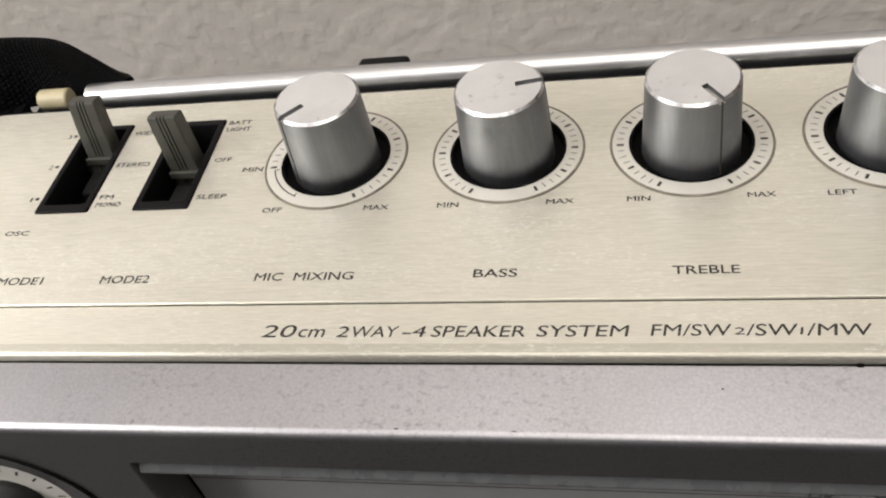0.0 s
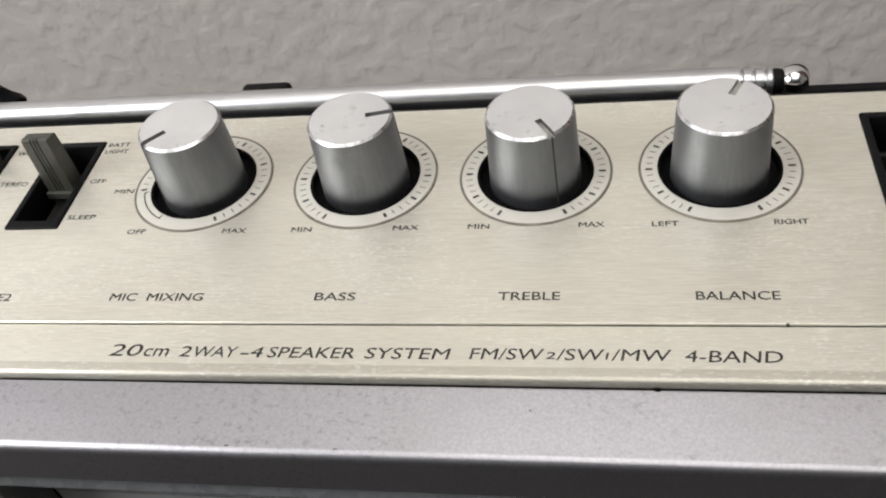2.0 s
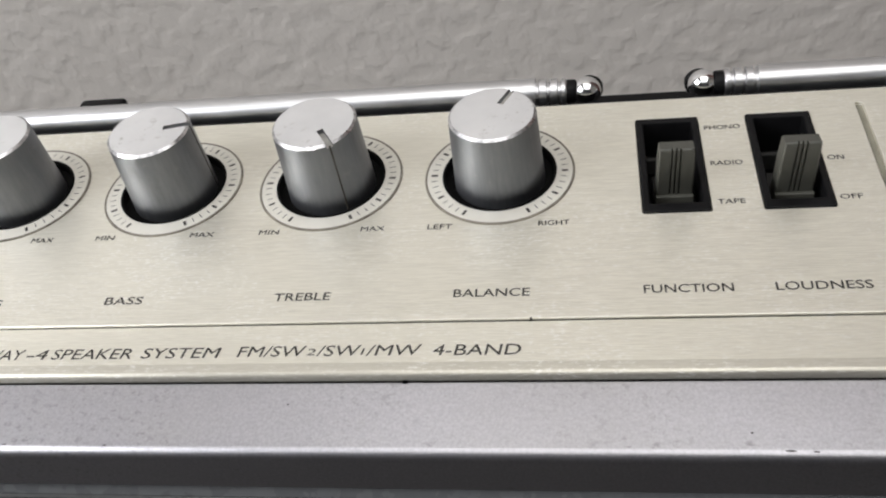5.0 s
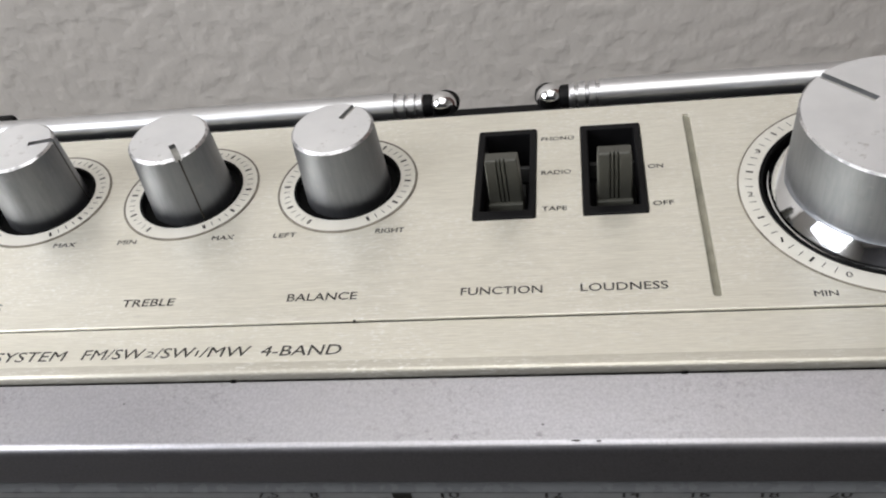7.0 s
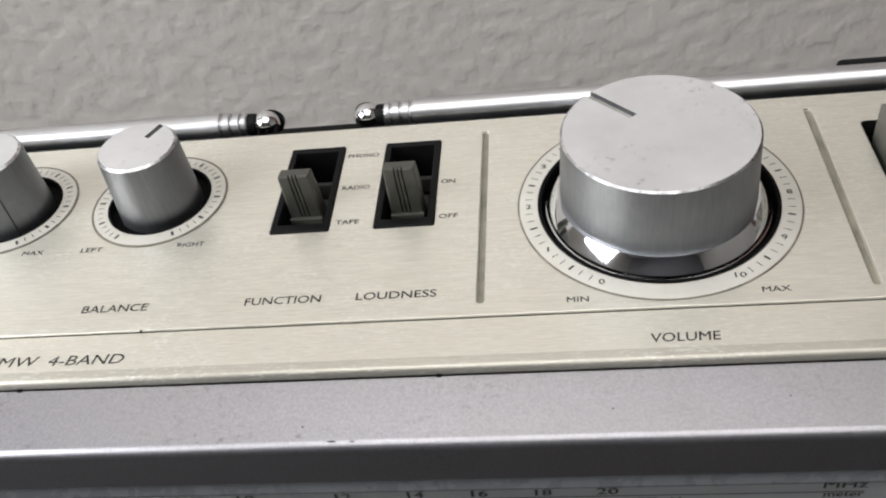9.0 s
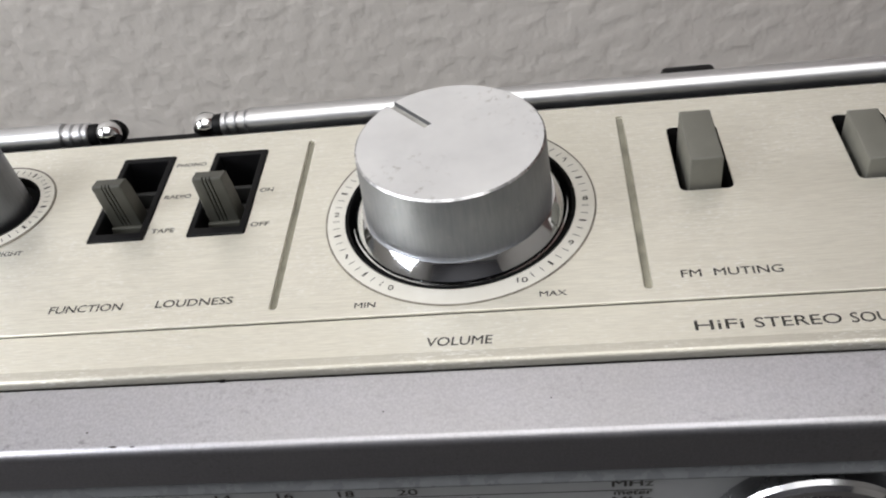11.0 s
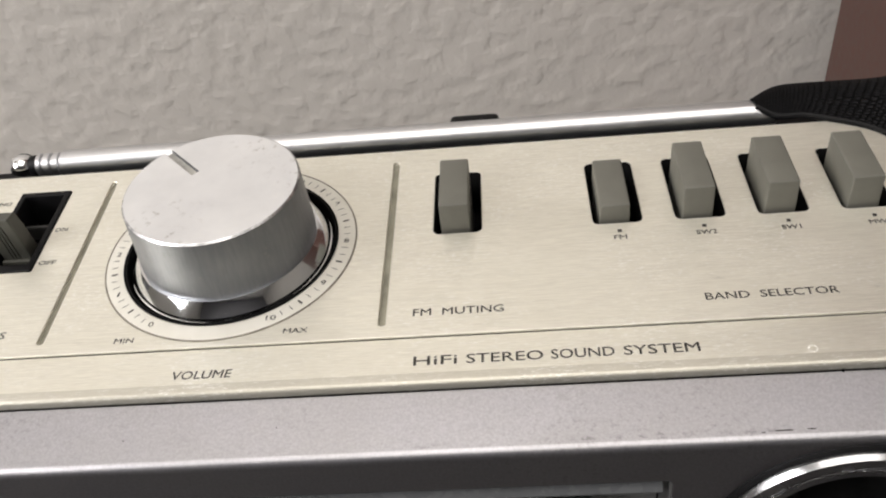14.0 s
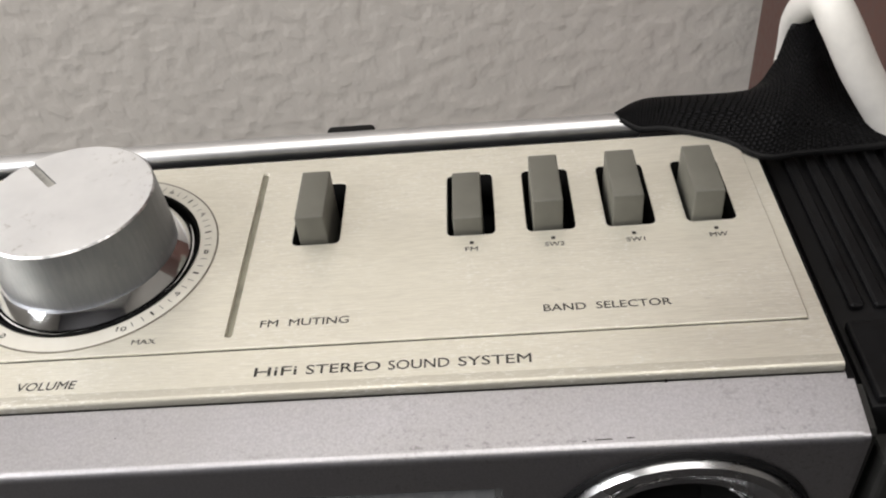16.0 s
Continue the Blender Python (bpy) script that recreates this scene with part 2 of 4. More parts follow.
def wall_paint():
    """Knockdown plaster: raised flat islands with torn edges between smooth hollows."""
    m, n, l, b = shader("textured_wall_paint", (0.66, 0.625, 0.575), 0.6)
    blob = noise_node(n, l, 92, (1, 1, 1), 2, 0.42)
    small = noise_node(n, l, 190, (1, 1, 1), 2, 0.45)
    fine = noise_node(n, l, 900, (1, 1, 1), 2)
    broad = noise_node(n, l, 5, (1, 1, 1), 3)
    plateau = ramp(n, l, blob, [(0.40, grey(0)), (0.60, grey(0.85)), (0.80, grey(1))])
    crumbs = ramp(n, l, small, [(0.48, grey(0)), (0.62, grey(0.7))])
    l.new(ramp(n, l, broad, [(0.3, (0.69, 0.652, 0.605)), (0.7, (0.74, 0.70, 0.652))]), b.inputs["Base Color"])
    one = bump(n, l, b, plateau, 0.23, 0.002)
    two = bump(n, l, b, crumbs, 0.11, 0.001, one)
    bump(n, l, b, fine, 0.1, 0.0003, two)
    return m


WALL = wall_paint()


def plain_paint(name, colour):
    m, n, l, b = shader(name, colour, 0.7)
    s = noise_node(n, l, 3, (1, 1, 1), 5)
    l.new(ramp(n, l, s, [(0.3, tuple(v * 0.93 for v in colour)), (0.7, colour)]), b.inputs["Base Color"])
    bump(n, l, b, noise_node(n, l, 90, (1, 1, 1), 4), 0.2, 0.001)
    return m


# Dark tone chosen only to deepen what the chrome reflects.
DARK_ROOM = plain_paint("dark_reflection_paint", (0.085, 0.085, 0.095))
# Side walls are unseen; toned down so the silver front reflects less.
ROOM = plain_paint("room_paint", (0.31, 0.295, 0.275))
CEIL = plain_paint("ceiling_paint", (0.8, 0.79, 0.77))
# Floor is out of view, near black so the front panel reflects dark.
FLOOR = plain_paint("dark_unseen_floor", (0.022, 0.02, 0.019))

# ---- builders (lengths in millimetres, turned to metres on linking) ----
MM = 0.001


def link_mesh(name, bm, material, parent=None, label="", smooth=False):
    me = bpy.data.meshes.new(name)
    bm.to_mesh(me)
    bm.free()
    me.materials.append(material)
    if smooth:
        me.shade_smooth()
        me.set_sharp_from_angle(angle=radians(35))
    ob = new(name, me)
    if parent:
        ob.parent = parent
    if label:
        tagged(ob, label)
    return ob


def part(name, bm, material, parent, label="", smooth=False):
    bmesh.ops.scale(bm, vec=(MM, MM, MM), verts=bm.verts)
    return link_mesh(name, bm, material, parent, label, smooth)


def box(lo, hi, bevel=0.0, seg=2):
    bm = bmesh.new()
    size = [h - l for l, h in zip(lo, hi)]
    mid = [(h + l) / 2 for l, h in zip(lo, hi)]
    bmesh.ops.create_cube(bm, size=1, matrix=Matrix.Translation(mid) @ Matrix.Diagonal((*size, 1)))
    if bevel:
        bmesh.ops.bevel(bm, geom=list(bm.edges), offset=bevel, segments=seg, affect="EDGES", profile=0.5)
    return bm


def lathe(profile, seg=64, m=None, closed=True):
    """A solid turned round z from (radius, z) pairs."""
    bm = bmesh.new()
    rings = []
    for r, z in profile:
        if r <= 1e-6:
            rings.append([bm.verts.new((0, 0, z))])
        else:
            rings.append([bm.verts.new((r * math.cos(2 * math.pi * k / seg), r * math.sin(2 * math.pi * k / seg), z)) for k in range(seg)])
    pairs = list(zip(rings, rings[1:])) + ([(rings[-1], rings[0])] if closed else [])
    for a, b in pairs:
        for k in range(seg):
            j = (k + 1) % seg
            if len(a) == 1 and len(b) == 1:
                break
            if len(a) == 1:
                bm.faces.new((a[0], b[j], b[k]))
            elif len(b) == 1:
                bm.faces.new((a[k], a[j], b[0]))
            else:
                bm.faces.new((a[k], a[j], b[j], b[k]))
    bmesh.ops.recalc_face_normals(bm, faces=bm.faces)
    if m is not None:
        bm.transform(m)
    return bm


def tube(points, radius, seg=16, caps=True):
    """A round bar along points."""
    bm = bmesh.new()
    pts = [Vector(p) for p in points]
    rings, up = [], Vector((0, 0, 1))
    for k, p in enumerate(pts):
        d = (pts[min(k + 1, len(pts) - 1)] - pts[max(k - 1, 0)]).normalized()
        a = d.cross(up if abs(d.z) < 0.95 else Vector((0, 1, 0))).normalized()
        if rings and a.dot(last) < 0:
            a = -a
        last = a
        c = d.cross(a)
        r = radius[k] if isinstance(radius, (list, tuple)) else radius
        rings.append([bm.verts.new(p + r * (math.cos(t) * a + math.sin(t) * c)) for t in (2 * math.pi * i / seg for i in range(seg))])
    for a, b in zip(rings, rings[1:]):
        for i in range(seg):
            j = (i + 1) % seg
            bm.faces.new((a[i], a[j], b[j], b[i]))
    if caps:
        bm.faces.new(rings[0]), bm.faces.new(rings[-1])
    bmesh.ops.recalc_face_normals(bm, faces=bm.faces)
    return bm


def smooth_path(points, n=10):
    """Catmull-Rom through points."""
    p = [Vector(q) for q in points]
    p = [2 * p[0] - p[1], *p, 2 * p[-1] - p[-2]]
    out = []
    for a, b, c, d in zip(p, p[1:], p[2:], p[3:]):
        for k in range(n):
            t = k / n
            out.append(0.5 * (2 * b + (c - a) * t + (2 * a - 5 * b + 4 * c - d) * t * t + (3 * b - a - 3 * c + d) * t ** 3))
    return [*out, p[-2]]


def circle(cx, cy, r, n=96):
    return [(cx + r * math.cos(2 * math.pi * k / n), cy + r * math.sin(2 * math.pi * k / n)) for k in range(n)]


def rounded(x0, y0, x1, y1, r, n=5):
    out = []
    for cx, cy, a in ((x1 - r, y1 - r, 0), (x0 + r, y1 - r, 90), (x0 + r, y0 + r, 180), (x1 - r, y0 + r, 270)):
        out += [(cx + r * math.cos(radians(a + 90 * k / n)), cy + r * math.sin(radians(a + 90 * k / n))) for k in range(n + 1)]
    return out


def sheet(outline, holes, low, high, bevel=0.0):
    """A flat sheet in x and y, from low to high, with holes through it."""
    cu = bpy.data.curves.new("sheet", "CURVE")
    cu.dimensions, cu.fill_mode = "2D", "BOTH"
    cu.extrude = (high - low) / 2 - bevel
    cu.bevel_depth, cu.bevel_resolution, cu.offset = bevel, 1, -bevel
    for loop in (outline, *holes):
        sp = cu.splines.new("POLY")
        sp.points.add(len(loop) - 1)
        for q, (x, y) in zip(sp.points, loop):
            q.co = (x, y, 0, 1)
        sp.use_cyclic_u = True
    ob = new("sheet", cu)
    bpy.context.view_layer.update()
    me = bpy.data.meshes.new_from_object(ob.evaluated_get(bpy.context.evaluated_depsgraph_get()))
    bm = bmesh.new()
    bm.from_mesh(me)
    bpy.data.objects.remove(ob), bpy.data.curves.remove(cu), bpy.data.meshes.remove(me)
    bmesh.ops.remove_doubles(bm, verts=bm.verts, dist=1e-4)
    bmesh.ops.translate(bm, vec=(0, 0, (low + high) / 2), verts=bm.verts)
    bmesh.ops.recalc_face_normals(bm, faces=bm.faces)
    return bm


def lettering(text, x0, x1, y, height, parent, z, slant=0.0, heavy=0.022, m=None, label=""):
    """A printed word from x0 to x1 on the line y, lying in x and y at z."""
    cu = bpy.data.curves.new("word", "FONT")
    cu.body, cu.size, cu.shear, cu.resolution_u = text, 1.0, slant, 3
    ob = new("word", cu)
    bpy.context.view_layer.update()
    me = bpy.data.meshes.new_from_object(ob.evaluated_get(bpy.context.evaluated_depsgraph_get()))
    bm = bmesh.new()
    bm.from_mesh(me)
    bpy.data.objects.remove(ob), bpy.data.curves.remove(cu), bpy.data.meshes.remove(me)
    xs = [v.co.x for v in bm.verts]
    lo, wide = min(xs), max(xs) - min(xs)
    for v in bm.verts:
        v.co = Vector((x0 + (v.co.x - lo) / wide * (x1 - x0), y + v.co.y / 0.69 * height, z))
    if heavy:
        twin = bmesh.ops.duplicate(bm, geom=bm.verts[:] + bm.edges[:] + bm.faces[:])["geom"]
        second = {g for g in twin if isinstance(g, bmesh.types.BMVert)}
        for v in bm.verts:
            k = 1 if v in second else -1
            v.co += Vector((k * heavy, k * heavy * 0.7, 0.006 if k > 0 else 0))
    if m is not None:
        bm.transform(m)
    return part("lettering", bm, INK, parent, label or "black printed word")


def marks(quads, z, parent, name="scale_mark", material=None):
    """Short printed strokes: (x, y, angle, length, width)."""
    bm = bmesh.new()
    for x, y, a, length, w in quads:
        c, s = math.cos(a), math.sin(a)
        bm.faces.new([bm.verts.new((x + c * u - s * v, y + s * u + c * v, z)) for u, v in ((-length / 2, -w / 2), (length / 2, -w / 2), (length / 2, w / 2), (-length / 2, w / 2))])
    return part(name, bm, material or INK, parent)


# ---- room ----


def slab(name, lo, hi, material, label, category):
    bm = box([v * 1000 for v in lo], [v * 1000 for v in hi])
    return tagged(part(name, bm, material, None), label, category, kind="structure")


def wall_with_opening(name, m, width, height, x0, z0, x1, z1, label):
    bm = sheet([(0, 0), (width, 0), (width, height), (0, height)], [[(x0, z0), (x1, z0), (x1, z1), (x0, z1)]], 0, 120)
    bm.transform(m)
    return tagged(part(name, bm, ROOM, None), label, "wall", kind="structure")


slab("wall_north", (-1.72, 0.35, 0.0), (2.3, 0.47, 2.4), WALL, "greige painted wall with knockdown plaster texture", "wall")
slab("wall_east", (2.18, -2.6, 0.0), (2.3, 0.35, 2.4), ROOM, "plain painted wall closing the room", "wall")
wall_with_opening("wall_west", Matrix.Translation((-1600, -2600, 0)) @ pose(0, 0, 0, 90, 0, 90), 2950, 2400, 1250, 950, 2450, 2080, "plain painted wall with a window opening")
# South wall is unseen, made dark so skirt and knobs reflect darkness.
slab("wall_south", (-1.72, -2.72, 0.0), (2.3, -2.6, 2.4), DARK_ROOM, "unseen dark wall closing the room to darken reflections", "wall")
slab("floor", (-1.72, -2.72, -0.1), (2.3, 0.47, 0.0), FLOOR, "unseen dark floor under the stereo, keeping front reflections dark", "floor")
slab("ceiling", (-1.72, -2.72, 2.4), (2.3, 0.47, 2.5), CEIL, "plain white painted ceiling", "ceiling")


def brown_cabinet():
    ob = tagged(new("wooden_cabinet"), "dark red-brown wooden cabinet standing against the wall", "cabinet")
    ob.location = (0.3714, 0.31, 0)
    part("side_panel", box((0, -148, 0), (18, -1, 1500), 1.5), RED_BROWN, ob)
    part("front_panel", box((18.5, -150, 0), (620, -130, 1500), 1.5), RED_BROWN, ob)
    part("side_panel", box((602, -129, 0), (620, -1, 1500), 1.5), RED_BROWN, ob)
    part("top", box((-6, -156, 1500.5), (626, -1, 1522), 2), RED_BROWN, ob)
    return ob


brown_cabinet()

# ---- the stereo ----
TOP, STRIP = 330.0, 329.45
stereo = tagged(new("boombox"), "vintage portable stereo with champagne aluminium top panel and silver body", "boombox")

KNOBS = (("MIC MIXING", -50.8, 226, 344.9), ("BASS", -16.9, 11, 344.7), ("TREBLE", 16.3, -58, 344.5), ("BALANCE", 49.7, 64, 344.2))
KNOB_Y = 48.9
SWITCHES = ((-105.6, 55.0, 2.7, 340.3), (-84.0, 49.4, 0.3, 341.3), (81.9, 42.9, -1.4, 339.3), (102.6, 42.4, -1.2, 339.7))
BUTTONS = ((197.0, 197.4, 336.6), (228.9, 229.6, 333.8), (245.2, 245.9, 337.0), (261.2, 262.0, 337.0), (277.1, 278.1, 336.9))
VOL = (150.6, 39.7)

holes = [circle(x, KNOB_Y, 10.6) for _, x, _, _ in KNOBS] + [circle(*VOL, 21.9)]
holes += [rounded(x - 6.0, 36.1, x + 5.85, 62.95, 0.4) for x, _, _, _ in SWITCHES]
holes += [rounded(x - 5.0, 39.9, x + 4.8, 59.8, 1.2) for _, x, _ in BUTTONS]
grooves = [rounded(x - 0.66, 15.2, x + 0.66, 65.2, 0.64) for x in (117.9, 183.5)]

part("base_plate", sheet([(-139, 4), (292.0, 4), (292.0, 70), (-139, 70)], holes + grooves, 327.4, STRIP, 0.0), CHAMPAGNE, stereo)
part("control_panel", sheet(rounded(-136, 12.3, 289.0, 69.6, 0.7), holes + grooves, STRIP + 0.01, TOP, 0.2), CHAMPAGNE, stereo, "brushed champagne aluminium control panel")


def extrude_x(profile, x0, x1):
    """A bar along x from a closed outline of (y, z)."""
    bm = bmesh.new()
    a = [bm.verts.new((x0, y, z)) for y, z in profile]
    b = [bm.verts.new((x1, y, z)) for y, z in profile]
    n = len(profile)
    for k in range(n):
        bm.faces.new((a[k], a[(k + 1) % n], b[(k + 1) % n], b[k]))
    bm.faces.new(a), bm.faces.new(b)
    bmesh.ops.recalc_face_normals(bm, faces=bm.faces)
    return bm


def arc(cy, cz, r, a0, a1, n=6):
    return [(cy + r * math.cos(radians(a0 + (a1 - a0) * k / n)), cz + r * math.sin(radians(a0 + (a1 - a0) * k / n))) for k in range(n + 1)]


part("front_lip", extrude_x([(4, STRIP), *arc(2.5, STRIP - 0.9, 0.9, 90, 180, 8), (1.6, 327.3), (4, 327.3)], -139, 292.0), LIP, stereo, "polished rounded front edge", smooth=True)
part("panel_gap", box((-136.2, 12.14, STRIP - 0.2), (288.9, 12.36, STRIP + 0.03)), GAP, stereo, "dark joint line before the panel")
# The lip strip is black to paint the shadow between lip and shoulder.
part("lip_gap", box((-139, 1.34, 326.6), (292.0, 1.62, 327.72)), DARK, stereo, "black strip for the shadow gap under the lip")

# silver body: shoulder, rounded edge, front face
part("shoulder", extrude_x([(3.9, 327.2), (1.3, 327.6), (1.084, 327.549), (-4.098, 326.334), (-8.9, 325.208), *arc(-8.5, 323.248, 2.0, 103.2, 180, 14), (-10.5, 318), (3.9, 318)], -139, 292.2), SILVER, stereo, "silver-grey painted sloping shoulder", smooth=True)
front_holes = [rounded(-79, 252, 233.0, 315.4, 1.0), circle(264, 299.6, 22.8, 64), circle(-112, 297.5, 20.6, 64)]
bm = sheet([(-139, 14), (292.2, 14), (292.2, 318.0), (-139, 318.0)], front_holes, 0, 3.0, 0.0)
bm.transform(Matrix.Translation((0, -7.5, 0)) @ pose(0, 0, 0, 90))
part("front_panel", bm, SILVER, stereo, "silver-grey painted front panel")
part("chassis", box((-138, 4.5, 12), (291, 82, 317.5)), DARK, stereo, "dark inner chassis")
for x in (-100, 250):
    for y in (15, 70):
        part("rubber_foot", lathe([(0, 0), (9, 0), (10, 2), (10, 12), (0, 12)], 24, Matrix.Translation((x, y, 0))), BLACK, stereo)

for x in (117.9, 183.5):
    part("divider", extrude_x([(15.0, 326.9), (65.4, 326.9), (65.4, 329.35), (15.0, 329.35)], x - 0.95, x + 0.95), DIVIDER, stereo, "grey recessed divider groove")

# antenna channel behind the panel
part("antenna_channel", extrude_x([(70.2, 329.0), (71.4, 329.0), (71.8, 322), (82.5, 319.5), (83, 320.6), (85, 320.6), (85.5, 318), (70.2, 318)], -139, 292), BLACK, stereo, "black plastic channel for the antennas")


def clip(x):
    part("antenna_clip", box((x - 5.9, 82.2, 318), (x + 5.9, 86.6, 327.5), 1.2, 3), BLACK, stereo, "black plastic antenna clip", True)


clip(-48.2), clip(200.8)


def antenna(x_tip, x_far):
    """A telescopic rod along x, tip ball at x_tip."""
    d = 1 if x_far > x_tip else -1
    y, z = 77.2, 327.9
    rod = part("antenna", tube([(x_tip + d * 13.5, y, z), (x_far, y, z)], 3.15, 40), ANTENNA, stereo, "chrome telescopic antenna lying folded", True)
    m = Matrix.Translation((x_tip, y, z - 0.2)) @ pose(0, 0, 0, 0, 90 * d, 0)
    prof = [(3.1 * math.sin(radians(q)), 2.8 - 3.1 * math.cos(radians(q))) for q in range(0, 136, 9)]
    part("tip", lathe([*prof, (1.9, 5.2), (1.8, 5.9), (0, 5.9)], 40, m), CHROME, rod, "chrome ball tip", True)
    post = lathe([(0, -3.4), (2.6, -3.4), (2.9, -3.0), (2.9, -1.6), (2.6, -1.2), (0, -1.2)], 40, Matrix.Translation((x_tip + d * 2.2, y, z - 1.2)) @ pose(0, 0, 0, 90))
    part("end_stop", post, BLACK, rod, "black plastic stop behind the ball tip", True)
    m = Matrix.Translation((x_tip, y, z)) @ pose(0, 0, 0, 0, 90 * d, 0)
    part("neck", lathe([(0, 5.0), (2.3, 5.0), (2.45, 5.4), (2.45, 7.0), (0, 7.0)], 32, m), BLACK, rod, "black neck behind the ball tip", True)
    prof = [(0, 6.9), (2.5, 6.9), (2.75, 7.2), (2.75, 8.0), (2.1, 8.2), (2.1, 8.7), (2.8, 8.9), (2.8, 10.3), (2.1, 10.5), (2.1, 11.0), (2.85, 11.2), (2.85, 12.6), (2.3, 12.8), (2.3, 13.6), (0, 13.6)]
    part("collar", lathe(prof, 32, m), ANTENNA, rod, smooth=True)
    return rod


antenna(69.3, -117.5), antenna(87.6, 269)
part("antenna_pivot", lathe([(0, 0), (2.1, 0), (2.4, 0.4), (2.4, 7.4), (2.1, 7.8), (0, 7.8)], 32, Matrix.Translation((-131.8, 78.5, 327.2)) @ pose(0, 0, 0, 0, 90, 0)), CREAM, stereo, "cream plastic pivot cap", True)

# ---- knobs ----


def slotted_cap(r_top, r_base, z0, z1, bevel, slot_in, slot_w, slot_deep, n=96):
    """A turned knob cap whose top and side carry one pointer slot, cut as geometry."""
    body = lathe([(0, z0), (r_base, z0), (r_top + 0.05, z1 - bevel), (r_top - bevel, z1), (0, z1)], n)
    cut = box((slot_in, -slot_w / 2, z1 - slot_deep), (r_base + 4, slot_w / 2, z1 + 2))
    return body, cut


def cut_out(ob, cutter_bm):
    me = bpy.data.meshes.new("cutter")
    cutter_bm.to_mesh(me)
    cutter_bm.free()
    cutter = new("cutter", me)
    mod = ob.modifiers.new("cut", "BOOLEAN")
    mod.object, mod.solver = cutter, "EXACT"
    bpy.context.view_layer.update()
    fresh = bpy.data.meshes.new_from_object(ob.evaluated_get(bpy.context.evaluated_depsgraph_get()))
    ob.modifiers.clear()
    old, ob.data = ob.data, fresh
    bpy.data.meshes.remove(old)
    bpy.data.objects.remove(cutter), bpy.data.meshes.remove(me)


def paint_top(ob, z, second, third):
    """Level faces at the top take the second, paler lit material, the bevel the third."""
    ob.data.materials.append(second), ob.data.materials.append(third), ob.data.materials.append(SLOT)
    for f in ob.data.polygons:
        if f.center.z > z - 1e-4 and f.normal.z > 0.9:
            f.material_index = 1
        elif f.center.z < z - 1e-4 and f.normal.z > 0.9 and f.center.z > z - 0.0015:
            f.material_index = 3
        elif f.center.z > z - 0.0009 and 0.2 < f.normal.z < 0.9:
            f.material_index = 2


def knob(name, x, angle, high, label):
    dial = part(name, lathe([(14.0, TOP + 0.02), (14.0, TOP + 0.16), (13.7, TOP + 0.22), (11.0, TOP + 0.22), (10.6, TOP - 0.1), (10.6, TOP - 1)], 96, Matrix.Translation((x, KNOB_Y, 0)), True), RING, stereo, label, True)
    part("ring_line", lathe([(14.4, TOP + 0.03), (14.35, TOP + 0.22), (14.1, TOP + 0.3), (13.95, TOP + 0.24), (13.95, TOP + 0.03)], 96, Matrix.Translation((x, KNOB_Y, 0))), RING_LINE, dial)
    part("well", lathe([(10.98, TOP + 0.26), (10.5, TOP + 0.24), (10.3, TOP - 1), (10.3, TOP - 1.4), (0, TOP - 1.4), (0, TOP - 1.8), (10.55, TOP - 1.8), (10.55, TOP - 0.6)], 64, Matrix.Translation((x, KNOB_Y, 0)), False), DARK, dial, "black recess round the knob")
    body, cut = slotted_cap(8.0, 8.75, TOP - 3.2, high, 0.42, 3.0, 1.25, 0.9)
    m = Matrix.Translation((x, KNOB_Y, 0)) @ pose(0, 0, 0, 0, 0, angle)
    body.transform(m), cut.transform(m)
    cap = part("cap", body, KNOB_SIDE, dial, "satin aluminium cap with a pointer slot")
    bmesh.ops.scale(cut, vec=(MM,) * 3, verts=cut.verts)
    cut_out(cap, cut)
    # Thin dark bar on the surface paints in the groove's shade.
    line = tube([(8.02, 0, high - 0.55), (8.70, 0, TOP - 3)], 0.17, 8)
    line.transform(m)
    part("pointer_line", line, GAP, dial, "dark bar for the shaded pointer groove down the side")
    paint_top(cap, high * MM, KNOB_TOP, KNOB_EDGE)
    cap.data.shade_smooth()
    cap.data.set_sharp_from_angle(angle=radians(25))
    return dial


def ring_marks(x, y, dial, first, last, count, big, r, long, heavy):
    out = []
    for k in range(count):
        a = radians(first + (last - first) * k / (count - 1))
        wide = 0.62 if k % big == 0 else 0.2
        out.append((x + r * math.cos(a), y + r * math.sin(a), a, long * (1.1 if k % big == 0 else 1.0), wide * heavy))
    marks(out, TOP + 0.25, dial)


for title, x, angle, high in KNOBS:
    dial = knob("rotary_knob", x, angle, high, "small aluminium knob in a pale graduated ring")
    if title == "MIC MIXING":
        ring_marks(x, KNOB_Y, dial, -62, 190, 31, 5, 12.5, 1.15, 0.85)
        bracket = [(x + 12.2 * math.cos(radians(a)), KNOB_Y + 12.2 * math.sin(radians(a)), radians(a + 90), 0.78, 0.26) for a in np.arange(196, 242, 3.4)]
        bracket += [(x + 11.8 * math.cos(radians(a)), KNOB_Y + 11.8 * math.sin(radians(a)), radians(a), 1.0, 0.26) for a in (194.5, 240.5)]
        marks(bracket, TOP + 0.25, dial, "off_bracket")
    else:
        ring_marks(x, KNOB_Y, dial, -62, 242, 41, 4, 12.5, 1.15, 0.85)


